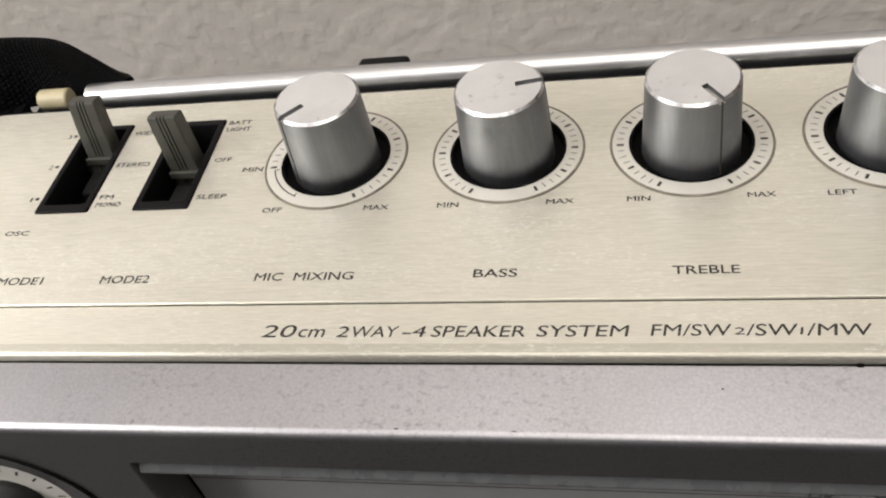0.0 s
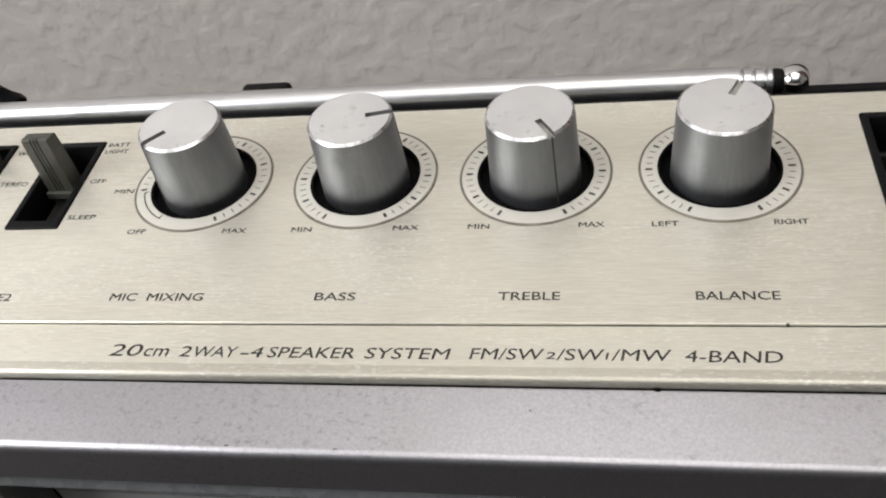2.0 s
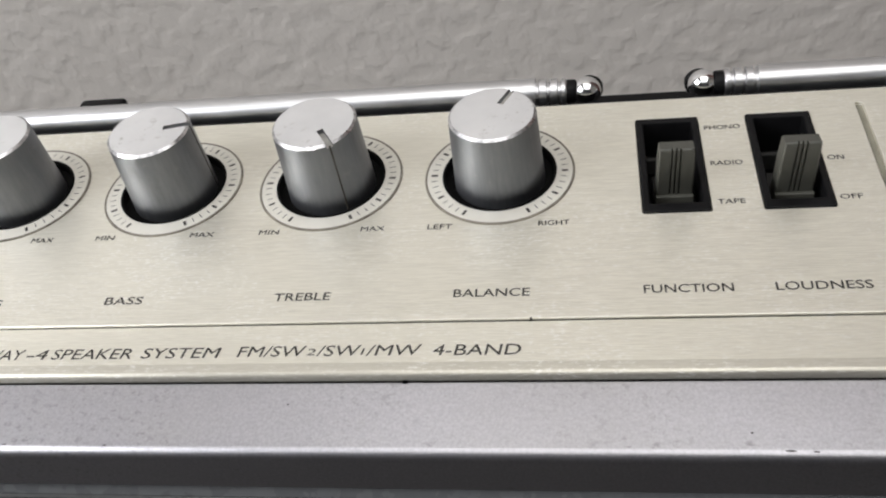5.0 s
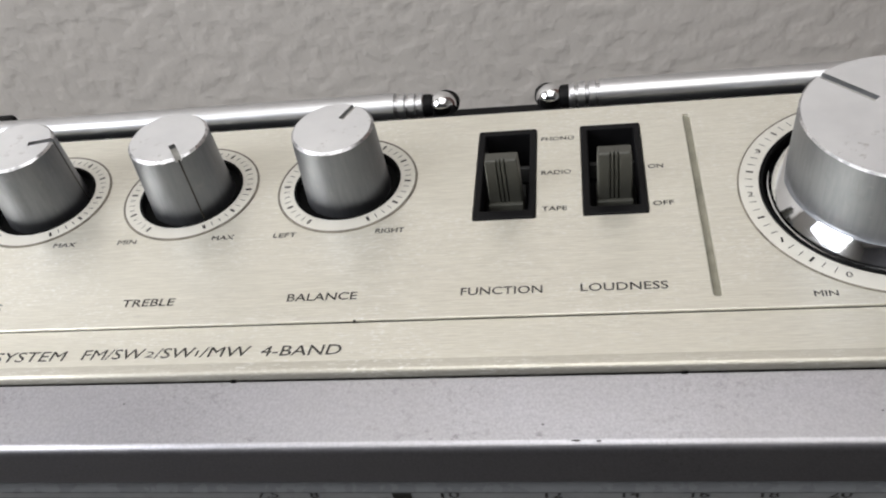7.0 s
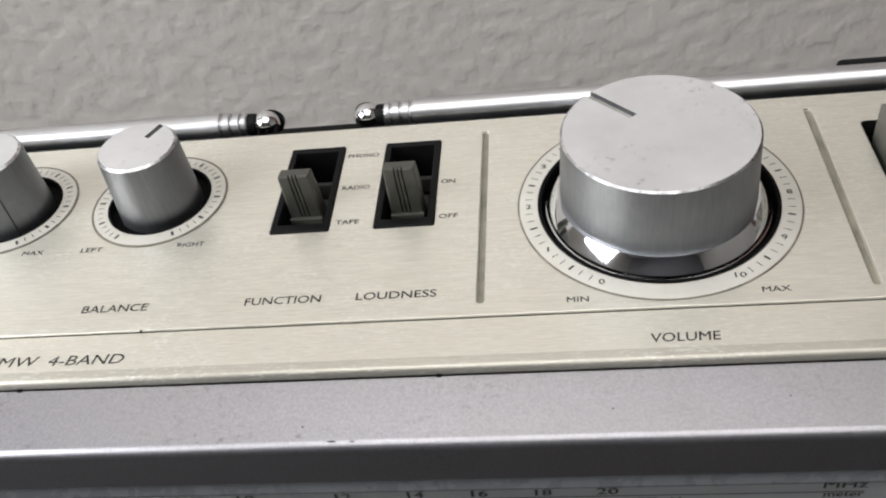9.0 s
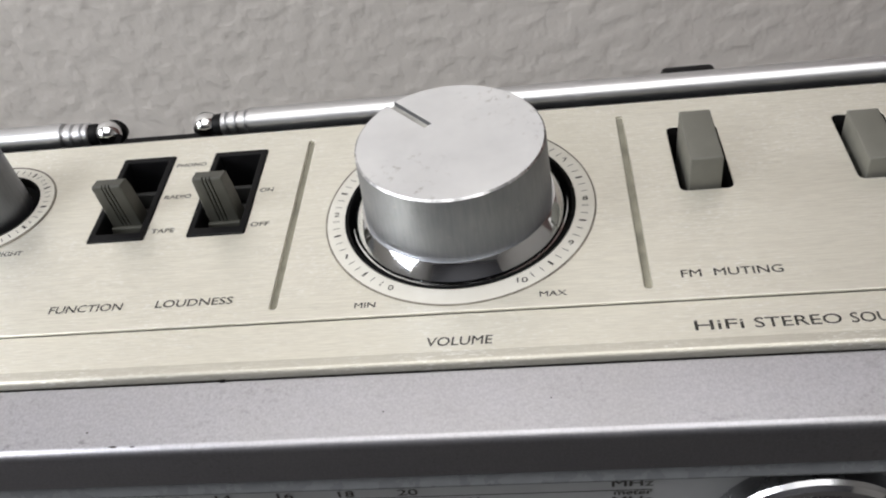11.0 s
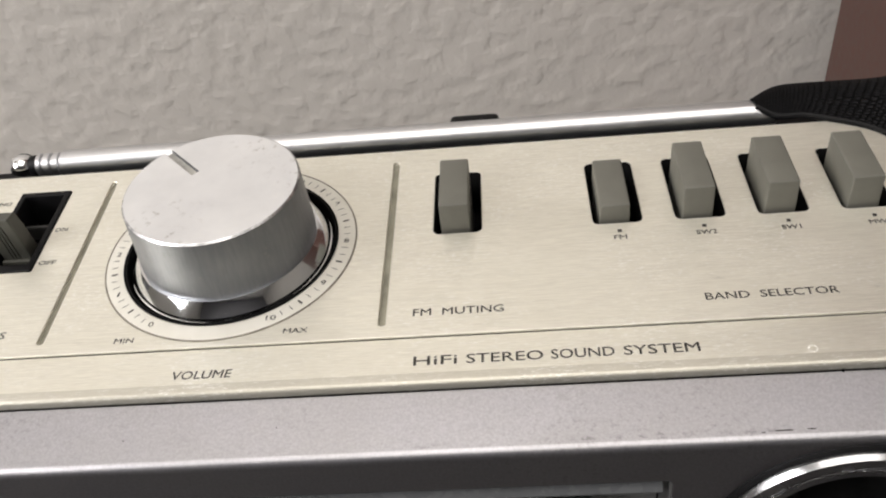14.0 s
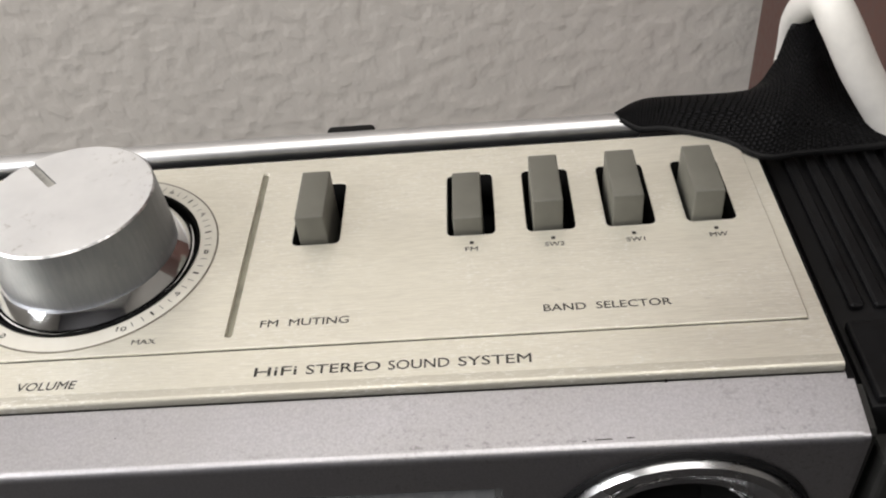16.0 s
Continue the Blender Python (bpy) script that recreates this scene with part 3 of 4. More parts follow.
def volume_knob():
    x, y = VOL
    c = Matrix.Translation((x, y, 0))
    dial = part("volume_knob", lathe([(25.8, TOP + 0.02), (25.8, TOP + 0.10), (25.5, TOP + 0.18), (22.3, TOP + 0.18), (21.9, TOP - 0.2), (21.9, TOP - 1)], 128, c), RING, stereo, "large aluminium volume knob in a numbered ring", True)
    part("ring_line", lathe([(26.1, TOP + 0.02), (26.05, TOP + 0.16), (25.85, TOP + 0.22), (25.75, TOP + 0.16), (25.75, TOP + 0.02)], 128, c), RING_LINE, dial)
    part("well", lathe([(22.25, TOP + 0.35), (21.6, TOP + 0.45), (21.4, TOP - 1), (21.4, TOP - 5), (0, TOP - 5), (0, TOP - 5.3), (21.8, TOP - 5.3), (21.8, TOP - 0.7)], 96, c, False), DARK, dial, "black recess round the knob")
    part("skirt", lathe([(0, TOP - 2), (20.4, TOP - 2), (20.75, TOP - 1.4), (20.75, TOP - 0.5), (20.3, TOP - 0.35), (20.3, TOP + 0.0), (20.6, TOP + 0.1), (20.5, TOP + 0.35), (18.4, TOP + 2.75), (0, TOP + 2.75)], 128, c), CHROME, dial, "mirror-polished chrome skirt", True)
    body, cut = slotted_cap(17.35, 17.95, TOP + 2.2, 346.3, 0.3, 6.0, 1.75, 1.0, 128)
    m = c @ pose(0, 0, 0, 0, 0, 133)
    body.transform(m), cut.transform(m)
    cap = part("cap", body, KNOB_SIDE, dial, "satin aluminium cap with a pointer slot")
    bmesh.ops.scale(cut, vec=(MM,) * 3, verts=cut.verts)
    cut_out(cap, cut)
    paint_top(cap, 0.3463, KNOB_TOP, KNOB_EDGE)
    cap.data.shade_smooth()
    cap.data.set_sharp_from_angle(angle=radians(25))
    first, last, ticks = 241.0, -61.0, []
    for k in range(61):
        a = radians(first + (last - first) * k / 60)
        if k % 6 == 0:
            word = str(k // 6)
            w = 0.16 if word == "1" else 0.5 if len(word) == 1 else 0.95
            mm = Matrix.Translation((x + 24.0 * math.cos(a), y + 24.0 * math.sin(a), 0))
            lettering(word, -w, w, -0.6, 1.2, dial, TOP + 0.22, heavy=0.02, m=mm, label="black printed number")
        else:
            ticks.append((x + 24.0 * math.cos(a), y + 24.0 * math.sin(a), a, 1.3, 0.42 if k % 6 == 3 else 0.16))
    marks(ticks, TOP + 0.22, dial)


volume_knob()

# ---- slide switches and push buttons ----


def slide_switch(x, y, lean, top):
    """A ribbed lever in a black slot; its front meets the slot at y and leans back by lean at its top."""
    ob = part("slide_switch", sheet(rounded(x - 5.95, 36.15, x + 5.8, 62.9, 0.3), [rounded(x - 4.6, 38.3, x + 4.5, 61.4, 0.3)], 322, TOP + 0.35, 0.25), BLACK, stereo, "black slide switch frame with a ribbed grey lever")
    part("slot_floor", box((x - 4.6, 38, 321.2), (x + 4.6, 61.4, 322.0)), DARK, ob)
    part("slider", box((x - 3.4, max(38.6, y - 7.5), 322.1), (x + 3.4, min(61.0, y + 9.5), 324.6), 0.4), LEVER_DARK, ob)
    part("crossbar", box((x - 4.4, 54.6, 323.0), (x + 4.4, 55.6, 326.6), 0.2), LEVER_DARK, ob)
    bm = bmesh.new()
    half, deep = 3.15, 3.3
    grooves = [(-1.05, -0.72), (-0.28, 0.05), (0.5, 0.83)]
    outline = [(-half, 0.25), (-half + 0.25, 0.0)]
    for a, b in grooves:
        outline += [(a, 0.0), (a + 0.04, 0.75), (b - 0.04, 0.75), (b, 0.0)]
    outline += [(half - 0.25, 0.0), (half, 0.25), (half, deep), (-half, deep)]
    levels = [(324.4, 0.0, 1.03), (328.0, 0.0, 1.02), (top - 4.5, 0.0, 1.0), (top - 0.5, 0.0, 0.96), (top - 0.12, 0.12, 0.94), (top + 0.05, 0.4, 0.92)]
    rings = []
    for z, inset, k in levels:
        t = (z - 328.0) / (top - 328.0)
        back = lean * (t if t < 0 else t ** 1.25)
        rings.append([bm.verts.new((x + u * k, y + back + (inset + v if v < 1 else v - inset * 0.5 + 0.5 * (1 - t)), z - (0.5 * (v - 1.5) * max(t, 0) / 3 if t > 0.9 else 0))) for u, v in outline])
    n = len(outline)
    for a, b in zip(rings, rings[1:]):
        for k in range(n):
            bm.faces.new((a[k], a[(k + 1) % n], b[(k + 1) % n], b[k]))
    bm.faces.new(rings[-1]), bm.faces.new(rings[0])
    bmesh.ops.recalc_face_normals(bm, faces=bm.faces)
    part("lever", bm, LEVER, ob, "ribbed grey plastic lever")
    part("lever_foot", box((x - 3.35, y - 0.9, 326.6), (x + 3.35, y - 0.02, 328.3), 0.2), LEVER, ob)


for s in SWITCHES:
    slide_switch(*s)


def push_button(x, hole, top):
    """A slightly tapered key standing in its slot."""
    bm = box((x - 3.08, 40.5, 320), (x + 3.08, 56.0, top), 0.32, 3)
    for v in bm.verts:
        if v.co.z > 328:
            v.co.x = x + (v.co.x - x) * 0.965
            v.co.y += 0.25 * (v.co.y < 48)
    ob = part("push_button", bm, BUTTON, stereo, "warm grey plastic push button", True)
    part("well", sheet(rounded(hole - 5.4, 39.5, hole + 5.2, 60.2, 1.3), [rounded(hole - 4.98, 39.92, hole + 4.78, 59.78, 1.2)], 320, 329.9), DARK, ob)


for b in BUTTONS:
    push_button(*b)

# ---- printed words ----
Z = TOP + 0.04
ROW = 17.1
for word, x0, x1 in (("MODE1", -110.4, -101.0), ("MODE2", -89.0, -79.3), ("MIC  MIXING", -59.0, -41.0), ("BASS", -20.2, -12.9), ("TREBLE", 11.8, 22.0), ("BALANCE", 43.6, 56.4), ("FUNCTION", 75.0, 89.1), ("LOUDNESS", 95.6, 110.1), ("FM  MUTING", 189.2, 206.0), ("BAND  SELECTOR", 242.4, 265.8)):
    lettering(word, x0, x1, ROW + 0.1, 1.75, stereo, Z, label="black printed word " + " ".join(word.split()))
SMALL = (("OFF", -62.3, -58.5, 34.2), ("MIN", -69.7, -65.5, 46.0), ("MAX", -42.4, -37.7, 34.0), ("MIN", -28.6, -24.7, 34.0), ("MAX", -9.0, -4.2, 34.0), ("MIN", 4.9, 8.8, 34.0), ("MAX", 24.7, 29.2, 34.0),
         ("LEFT", 37.3, 41.8, 33.9), ("RIGHT", 57.5, 63.0, 33.9), ("OSC", -115.3, -110.1, 30.0), ("STEREO", -98.9, -91.2, 49.2), ("FM", -98.6, -95.6, 39.6), ("MONO", -98.6, -93.2, 37.4),
         ("WIDE", -98.6, -93.4, 59.4), ("BATT", -77.2, -72.2, 61.2), ("LIGHT", -77.2, -71.8, 59.0), ("OFF", -76.8, -73.2, 49.4), ("SLEEP", -77.2, -71.0, 38.6), ("1", -114.4, -114.0, 39.6), ("2", -114.7, -113.9, 49.4), ("3", -114.7, -113.9, 59.4),
         ("PHONO", 88.7, 95.3, 58.9), ("RADIO", 88.8, 94.5, 48.3), ("TAPE", 88.9, 93.6, 37.8), ("ON", 109.2, 112.0, 48.5), ("OFF", 109.3, 113.0, 37.9),
         ("MIN", 132.8, 136.5, 14.3), ("MAX", 165.1, 169.7, 14.6), ("FM", 228.2, 230.7, 34.9), ("SW2", 244.1, 248.0, 34.9), ("SW1", 260.3, 263.9, 34.9), ("MW", 276.6, 280.0, 34.9))
for word, x0, x1, y in SMALL:
    lettering(word, x0, x1, y + 0.05, 1.2, stereo, Z, label="small black printed word " + word)
for x, y in [(x, 37.4) for x in (229.5, 245.9, 262.0, 278.2)] + [(-112.9, y) for y in (40.4, 50.2, 60.2)]:
    marks([(x, y, 0, 0.8, 0.8)], Z, stereo, "index_mark")
ZS = STRIP + 0.04
for word, x0, x1, y, h in (("20", -54.6, -48.6, 5.2, 2.9), ("cm", -48.1, -43.6, 5.2, 2.9), ("2", -41.6, -39.6, 5.2, 2.5), ("WAY", -39.0, -31.2, 5.2, 2.5), ("-", -30.6, -29.1, 5.2, 2.5), ("4", -28.9, -26.7, 5.2, 2.5), ("SPEAKER", -25.8, -10.9, 5.2, 2.5), ("SYSTEM", -9.1, 5.0, 5.2, 2.5),
                          ("FM/SW", 8.1, 19.9, 5.3, 2.5), ("2", 20.1, 21.6, 5.5, 1.5), ("/SW", 21.8, 29.2, 5.3, 2.5), ("1", 29.3, 29.9, 5.5, 1.5), ("/MW", 30.2, 39.3, 5.3, 2.5), ("4-BAND", 41.2, 55.4, 5.2, 2.5)):
    lettering(word, x0, x1, y + 0.1, h * 0.87, stereo, ZS, 0.12, 0.01, label="black printed words 20cm 2WAY-4SPEAKER SYSTEM FM/SW2/SW1/MW 4-BAND")
lettering("VOLUME", 146.0, 157.0, 5.2, 1.85, stereo, ZS, 0.1, label="black printed word VOLUME")
for word, x0, x1 in (("HiFi", 189.7, 197.4), ("STEREO", 199.1, 212.5), ("SOUND", 213.9, 224.8), ("SYSTEM", 226.4, 239.3)):
    lettering(word, x0, x1, 5.7, 2.08, stereo, ZS, label="black printed words HiFi STEREO SOUND SYSTEM")

# worn spots on the panel
for x, y, a, length, w in ((-69.5, 14.6, 1.30, 3.6, 0.14), (-37.6, 16.6, 1.45, 2.8, 0.12), (-3.0, 25.4, 0.1, 1.6, 0.12), (92.0, 26.0, 0.05, 2.2, 0.1), (222.0, 25.5, -0.1, 2.6, 0.1)):
    marks([(x, y, a, length, w)], TOP + 0.03, stereo, "scuff", SCUFF)
for x, y, r, z in ((257.8, 5.0, 0.85, STRIP), (-15.5, 23.6, 0.8, TOP)):
    part("ring_stain", lathe([(r, z + 0.02), (r, z + 0.05), (r - 0.25, z + 0.05), (r - 0.25, z + 0.02)], 24, Matrix.Translation((x, y, 0))), SCUFF, stereo)



def paint_chip(x, y, z, length, width, label):
    """A low dark irregular fleck where the paint has come off; z is the surface."""
    rng = random.Random(int(x * 10))
    bm = bmesh.new()
    rim = [(length / 2 * math.cos(a) * rng.uniform(0.6, 1.1), width / 2 * math.sin(a) * rng.uniform(0.5, 1.2)) for a in (math.pi * k / 6 for k in range(12))]
    low = [bm.verts.new((x + u, y + v, z - 0.1 + 0.23 * v)) for u, v in rim]
    top = [bm.verts.new((x + u * 0.8, y + v * 0.8, z + 0.03 + 0.23 * v * 0.8)) for u, v in rim]
    for k in range(12):
        bm.faces.new((low[k], low[(k + 1) % 12], top[(k + 1) % 12], top[k]))
    bm.faces.new(top)
    bmesh.ops.recalc_face_normals(bm, faces=bm.faces)
    part("paint_chip", bm, GAP, stereo, label)


def shoulder_z(y):
    return 327.295 + 0.2345 * y


for x, y, length, width in ((94.0, -9.2, 2.6, 0.35), (97.5, -9.3, 1.1, 0.25), (250.2, -8.4, 4.4, 0.4), (254.5, -8.3, 2.0, 0.3), (247.0, -8.6, 1.2, 0.25), (89.0, -6.6, 0.55, 0.5), (18.0, -2.2, 0.5, 0.4), (139.0, -5.1, 0.4, 0.4), (-30.0, -8.9, 1.4, 0.25), (-12.0, -9.0, 0.9, 0.25), (166.0, -4.0, 0.35, 0.35)):
    paint_chip(x, y, shoulder_z(y), length, width, "dark chip in the silver paint")
for x, length in ((37.0, 1.0), (111.2, 1.0), (262.0, 0.5)):
    part("edge_grime", box((x - length / 2, 1.15, 327.2), (x + length / 2, 1.7, 327.95), 0.2), DARK, stereo, "dark grime caught under the panel lip")
for x, length in ((56.8, 0.45),):
    part("edge_nick", box((x - length / 2, 12.05, STRIP), (x + length / 2, 12.5, TOP + 0.01), 0.1), GAP, stereo, "small dark nick in the panel edge")

# ---- dial window and front fittings ----
upright = pose(0, 0, 0, 90)


def dial_window():
    rim = sheet(rounded(-80.2, 250.8, 234.2, 316.0, 1.2), [rounded(-78.6, 252.6, 232.6, 315.1, 0.8)], 0, 8.2, 0.2)
    rim.transform(Matrix.Translation((0, -2.1, 0)) @ upright)
    win = part("dial_window", rim, RIM, stereo, "recessed tuning scale window with dark rim")
    part("scale_plate", box((-78.3, -1.9, 252.7), (232.4, 0.5, 315.0)), SCALE, win, "grey metal tuning scale")
    part("clear_edge", extrude_x([(-10.3, 311.6), (-10.3, 312.0), (-8.4, 315.0), (-8.0, 315.0), (-8.0, 311.6)], -78.2, 231.4), EDGE, win, "clear plastic upper edge of the scale cover")
    m = Matrix.Translation((0, -1.95, 0)) @ upright
    for word, x0, x1, z, h in (("14", 101.4, 104.4, 296.0, 2.0), ("16", 113.4, 116.4, 296.0, 2.0), ("18", 125.2, 128.2, 296.0, 2.0), ("20", 136.4, 140.2, 296.0, 2.0), ("12", 87.6, 90.6, 295.8, 2.0), ("10", 68.4, 71.8, 295.8, 2.0), ("8", 43.2, 44.9, 295.8, 2.0), ("7.5", 32.8, 37.0, 295.8, 2.0),
                              ("MHz", 175.8, 183.2, 296.6, 2.2), ("meter", 176.2, 183.0, 293.8, 1.7), ("MHz", 175.8, 183.2, 291.0, 2.2), ("41", 148.6, 151.4, 293.1, 1.4), ("49", 132.4, 135.4, 293.1, 1.4), ("60", 113.2, 116.4, 293.0, 1.4), ("75", 93.2, 96.2, 292.9, 1.4)):
        lettering(word, x0, x1, z, h, win, 0.05, heavy=0.06, m=m, label="black printed scale text")
    lines = [(52, 295.3, 0, 262, 0.28), (145.4, 293.8, 0, 3.4, 1.3), (128.2, 293.8, 0, 4.2, 1.3), (108.6, 293.7, 0, 5.0, 1.3), (90.0, 293.6, 0, 2.4, 1.3), (61.0, 296.4, 0, 3.6, 1.9)]
    lines += [(x, 302.2, 0, 3.2, 1.2) for x in (102.0, 114.0, 125.4, 137.0, 150.0, 176.0, 84, 70, 52, 30, 5, -20, -50)]
    bm = bmesh.new()
    for x, z, a, w, h in lines:
        bm.faces.new([bm.verts.new((x + u * w / 2, -1.97, z + v * h / 2)) for u, v in ((-1, -1), (1, -1), (1, 1), (-1, 1))])
    part("scale_mark", bm, INK, win)
    part("black_block", box((203.0, -5.4, 292), (214.4, -2.0, 307.2), 0.8), BLACK, win, "black block behind the tuning knob")
    m = Matrix.Translation((208.9, 0, 292.6)) @ upright
    k = part("tuning_knob", lathe([(0, 5.6), (15.4, 5.6), (16.2, 6.2), (16.5, 9.6), (15.9, 10.6), (14.4, 11.0), (13.8, 10.6), (0, 10.4)], 96, m), SATIN, win, "aluminium tuning knob with polished rim", True)
    part("rim", lathe([(16.1, 10.45), (15.3, 11.15), (14.2, 11.25), (14.0, 10.7)], 96, m), CHROME, k, smooth=True)


dial_window()


def tweeter(x, z):
    m = Matrix.Translation((x, -7, z)) @ upright
    ob = part("tweeter", lathe([(22.7, -3), (22.7, 4.0), (22.0, 5.3), (20.6, 5.8), (16.6, 3.9), (15.9, 4.2), (15.2, 3.6), (15.0, -3)], 96, m), SATIN, stereo, "round tweeter with chrome trim ring", True)
    part("cone", lathe([(15.0, 1.5), (12.8, 0.5), (6, -4), (4, -3), (0, -2), (0, -5), (15, -5)], 64, m), DARK, ob, smooth=True)
    part("inner_ring", lathe([(14.8, 1.7), (14.2, 2.6), (13.4, 2.2), (13.2, 0.6)], 64, m), CHROME, ob, smooth=True)
    part("gasket", lathe([(24.0, 3.05), (23.9, 3.9), (23.4, 4.4), (22.75, 4.2), (22.75, 3.05)], 96, m), BLACK, ob)


tweeter(264, 299.6)


def round_dial(x, z):
    m = Matrix.Translation((x, -7, z)) @ upright
    ob = part("clock_dial", lathe([(20.4, -2), (20.4, 2.9), (19.6, 2.5), (12.6, 1.6), (12.4, -2)], 96, m), SILVER, stereo, "round dial with white scale and dark knob", True)
    part("gasket", lathe([(21.5, 3.05), (21.4, 3.7), (20.9, 4.0), (20.2, 3.7), (20.0, 2.8)], 96, m), BLACK, ob)
    part("scale", lathe([(12.5, -2), (12.5, 1.5), (0, 1.5), (0, -2)], 64, m), DIAL_WHITE, ob)
    q = [(10.6 * math.cos(radians(a)), 10.6 * math.sin(radians(a)), radians(a), 1.7, 0.45) for a in range(5, 360, 18)]
    bm = bmesh.new()
    for u, v, a, length, w in q:
        c, s = math.cos(a), math.sin(a)
        bm.faces.new([bm.verts.new((u + c * i - s * j, v + s * i + c * j, 1.56)) for i, j in ((-length / 2, -w / 2), (length / 2, -w / 2), (length / 2, w / 2), (-length / 2, w / 2))])
    bm.transform(m)
    part("scale_mark", bm, INK, ob)
    part("dial_knob", lathe([(6.4, 1.5), (6.4, 2.6), (5.8, 3.4), (5.5, 6), (0, 6.4), (0, 1.5)], 64, m), LEVER_DARK, ob, smooth=True)


round_dial(-112, 297.5)

# ---- side cheeks ----


def cheek(x0, x1):
    """Black ridged end block of the body between x0 and x1."""
    ob = part("side_cheek", box((x0, -4, 12), (x1, 84, 324.6), 1.0), BLACK, stereo, "black plastic side block with ridges", True)
    n = int((x1 - x0 - 6) / 4.4)
    for k in range(n):
        x = x0 + 3.5 + 4.4 * k
        part("ridge", box((x, 18, 324.5), (x + 2.6, 72, 326.2), 0.5, 1), BLACK, ob)
    part("front_block", box((x0 + 1, -3.5, 324.5), (x1 - 1, 14, 326.6), 0.6), BLACK, ob)


cheek(295.5, 345), cheek(-192, -142)
for x0, x1 in ((292.3, 295.2), (-141.8, -139.3)):
    part("end_strip", extrude_x([(0.6, 14), (0.6, 326.7), (-8.9, 324.5), *arc(-8.8, 323.4, 1.1, 103.2, 180, 6), (-9.9, 14)], x0, x0 + 1.3), SILVER, stereo, smooth=True)
    part("end_recess", extrude_x([(0.4, 14), (0.4, 325.4), (-7.6, 323.6), (-8.4, 322.6), (-8.4, 14)], x0 + 1.35, x1), LEVER_DARK, stereo, "dark recessed end of the body")
    part("end_gap", box((x0, 1.8, 14), (x1, 82, 324)), BLACK, stereo)
part("grille_block", box((297, -11, 12), (345, -4.3, 318), 1.0), LEVER_DARK, stereo, "dark edge of the speaker grille")

# ---- strap and loop ----


def strap(rows, label):
    """A folded band of webbing lofted through rows of cross-section points."""
    n, k = 14, 12
    cols = [smooth_path(r, n) for r in rows]
    cols = [[c[round(i * (len(c) - 1) / 40)] for i in range(41)] for c in cols]
    longs = [smooth_path([c[i] for c in cols], k) for i in range(41)]
    steps = len(longs[0])
    bm = bmesh.new()
    uv = bm.loops.layers.uv.new("UVMap")
    grid = [[bm.verts.new(longs[i][j]) for i in range(41)] for j in range(steps)]
    for j in range(steps - 1):
        for i in range(40):
            f = bm.faces.new((grid[j][i], grid[j][i + 1], grid[j + 1][i + 1], grid[j + 1][i]))
            for lp, (a, b) in zip(f.loops, ((i, j), (i + 1, j), (i + 1, j + 1), (i, j + 1))):
                lp[uv].uv = (a / 40, 2.2 * b / steps)
    bmesh.ops.recalc_face_normals(bm, faces=bm.faces)
    bmesh.ops.scale(bm, vec=(MM,) * 3, verts=bm.verts)
    ob = tagged(link_mesh("carrying_strap", bm, WEB, None, smooth=True), label, "strap")
    mod = ob.modifiers.new("thick", "SOLIDIFY")
    mod.thickness, mod.offset = 0.0014, 0
    for i in (0, 40):
        part("selvedge", tube(longs[i], 0.85, 10), BLACK, ob, "tightly woven black strap edge", True)
    return ob


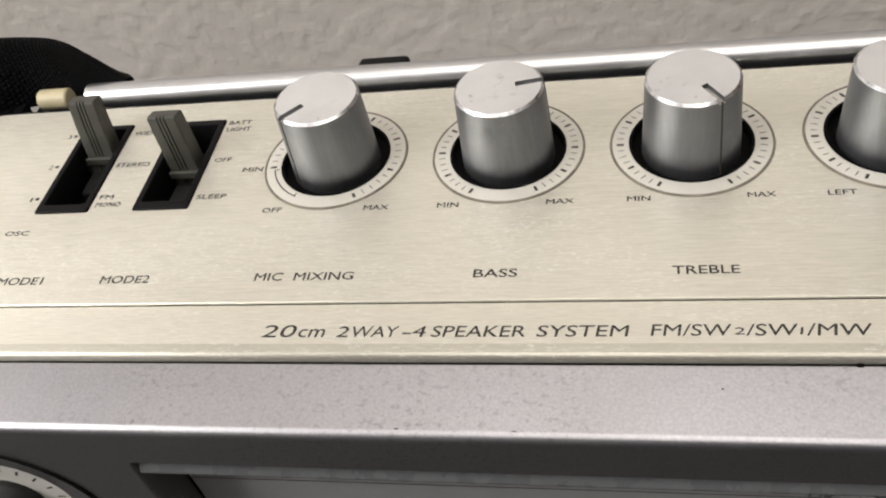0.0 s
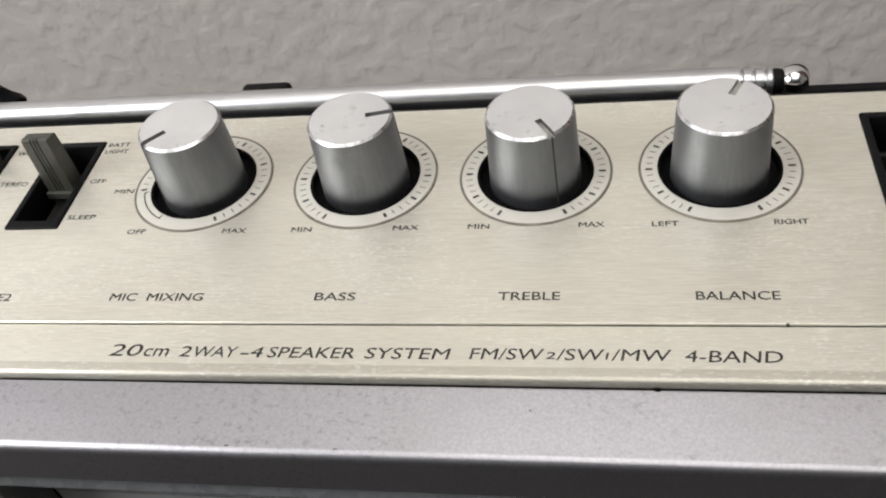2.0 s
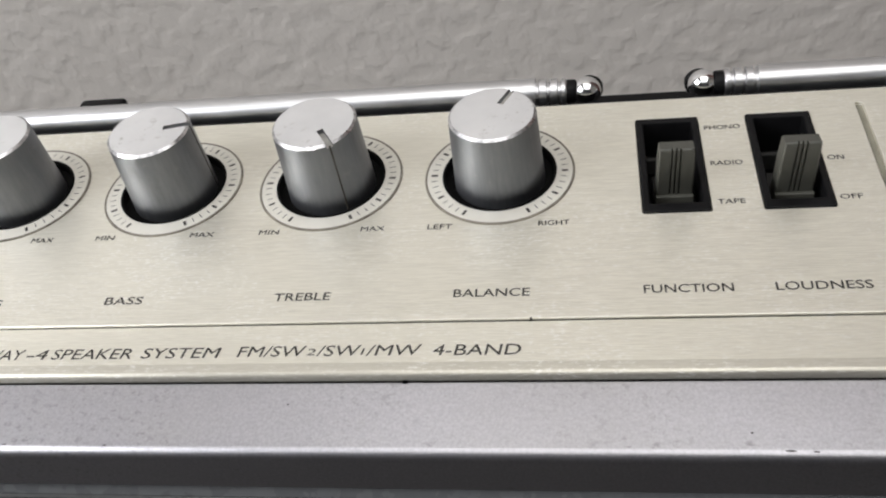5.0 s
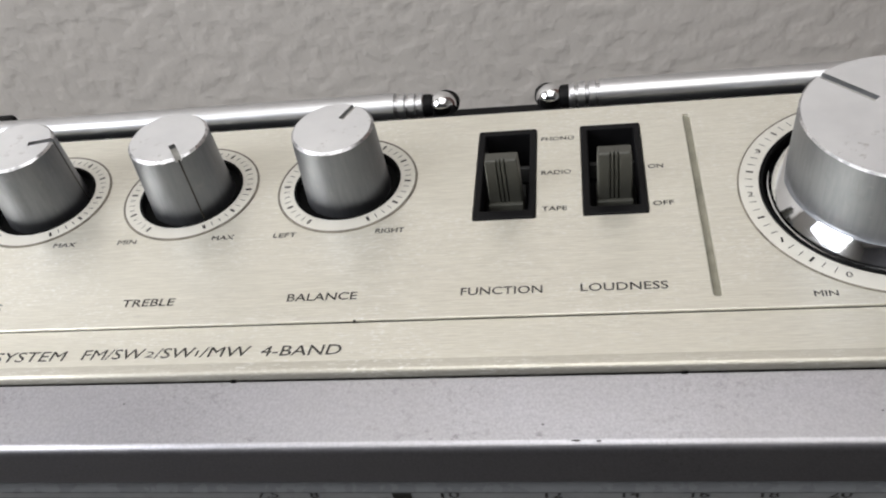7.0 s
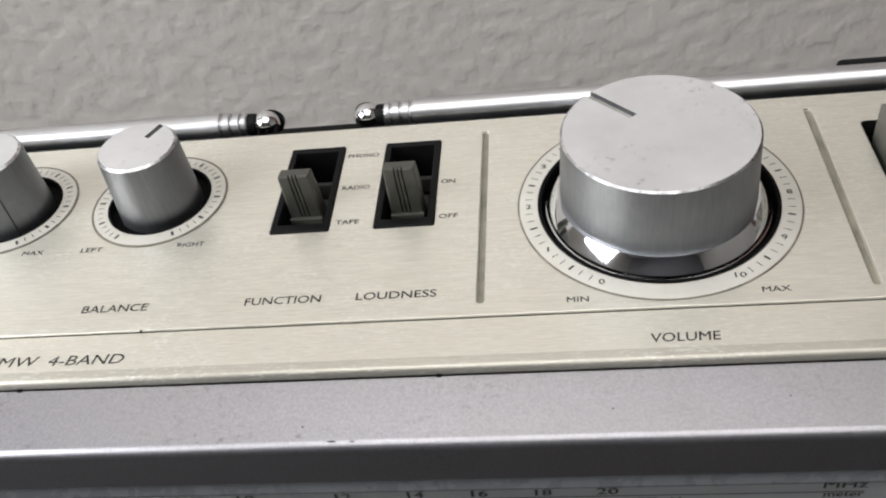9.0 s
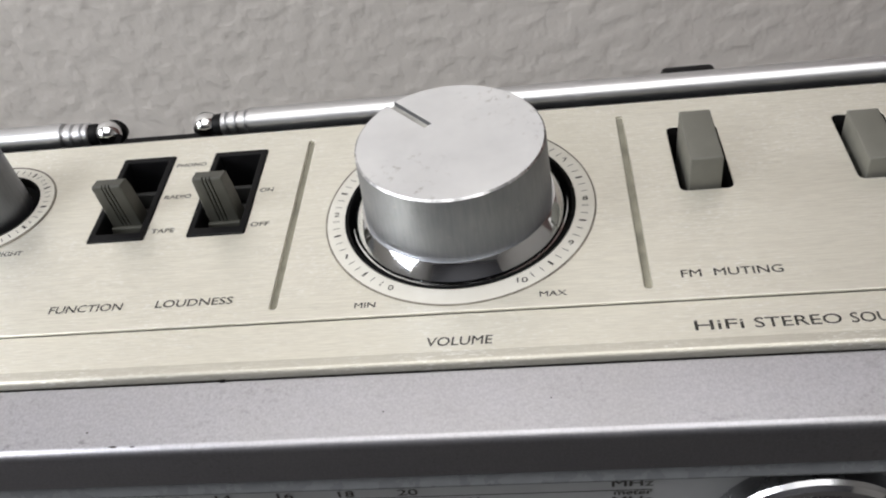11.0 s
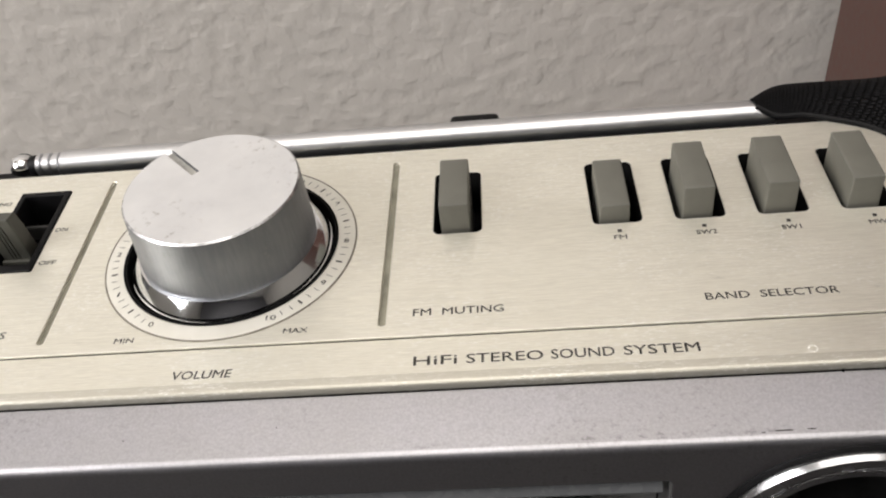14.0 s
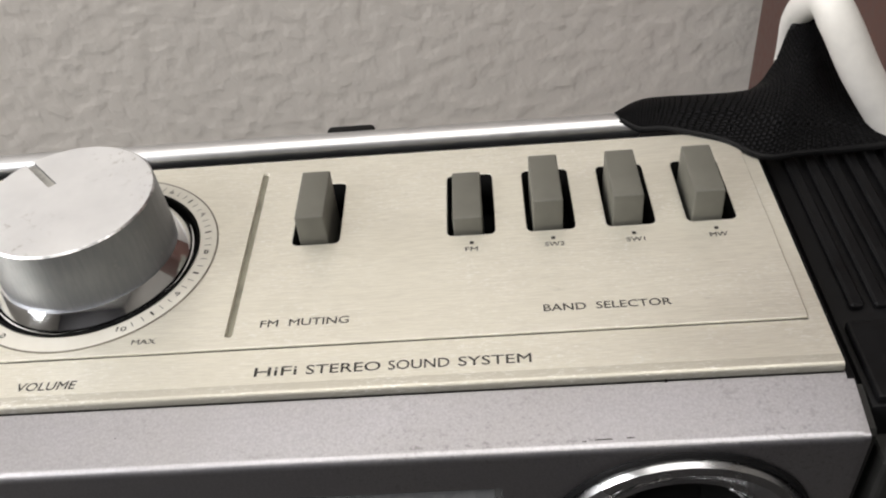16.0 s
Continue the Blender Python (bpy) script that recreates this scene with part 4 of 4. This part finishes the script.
strap([
    [(264.2, 77.6, 330.9), (264.4, 77.1, 331.0), (264.6, 76.6, 330.9), (264.8, 76.1, 330.6)],
    [(270.0, 81.2, 331.3), (270.4, 79.0, 332.3), (269.6, 76.0, 331.9), (269.2, 73.6, 329.4)],
    [(277.2, 83.0, 330.6), (278.0, 79.0, 333.0), (276.8, 74.8, 333.0), (274.8, 71.6, 330.4)],
    [(295.1, 83.0, 330.6), (293.6, 77.0, 334.6), (290.0, 70.5, 334.6), (286.0, 66.3, 330.2)],
    [(300.9, 83.0, 338.0), (300.8, 75.0, 338.6), (297.4, 66.0, 336.4), (292.9, 59.7, 330.0)],
    [(303.3, 83.0, 347.5), (304.8, 76.0, 342.0), (303.4, 67.0, 335.0), (301.5, 60.5, 329.6)],
    [(307.2, 83.0, 348.4), (310.0, 77.0, 338.0), (311.0, 69.0, 332.0), (312.0, 62.0, 328.6)],
    [(315.0, 84.0, 338.0), (320.0, 78.0, 331.0), (323.0, 70.0, 328.6), (325.0, 64.0, 327.6)],
], "black woven webbing strap folded over the stereo corner")
strap([
    [(-110.2, 83.6, 327.6), (-110.8, 82.4, 328.2), (-111.6, 81.0, 327.0), (-112, 80.6, 325.0)],
    [(-112.8, 86.0, 327.0), (-113.6, 83.0, 330.0), (-115.5, 82.0, 328.0), (-116.5, 82.0, 323.4)],
    [(-118.0, 88.0, 327.0), (-118.8, 83.4, 335.4), (-121.0, 83.0, 331.0), (-122, 82.6, 323.0)],
    [(-125.0, 90.0, 327.0), (-125.0, 84.0, 339.2), (-127.0, 84.0, 333.0), (-128, 83.4, 322.8)],
    [(-137.0, 90.0, 327.0), (-137.0, 84.0, 340.6), (-138.5, 84.0, 334.0), (-139, 83.4, 322.8)],
    [(-152, 90.0, 327.0), (-151, 83.0, 341), (-151.5, 78.0, 336.0), (-152, 70.0, 327.0)],
], "black woven webbing strap bunched over the stereo corner")

loop = smooth_path([(306.4, 92, 330), (305.6, 90, 339), (304.6, 87.5, 346.0), (304.8, 83, 352.4), (306.6, 78, 356.6), (309.4, 74, 352.4), (314.9, 71, 342.2), (323.0, 69, 330.0), (333.0, 67, 315.6)], 10)
part("strap_loop", tube(loop, [2.8 + 1.4 * min(1.0, max(0.0, (k - 18) / 30)) for k in range(len(loop))], 20), WHITE, stereo, "white plastic tube loop holding the strap", True)


# Made-up fixture out of view, framing the overhead fill.
def fill_fixture():
    ob = tagged(new("fill_fixture"), "unseen ceiling fixture added round the overhead fill", "ceiling light")
    ob.location = (0.3, -0.75, 2.4)
    part("frame", sheet(rounded(-960, -960, 960, 960, 20), [rounded(-930, -930, 930, 930, 14)], -68, -0.5, 2), WHITE, ob)
    part("backing", box((-930, -930, -12), (930, 930, -1)), WHITE, ob)


fill_fixture()
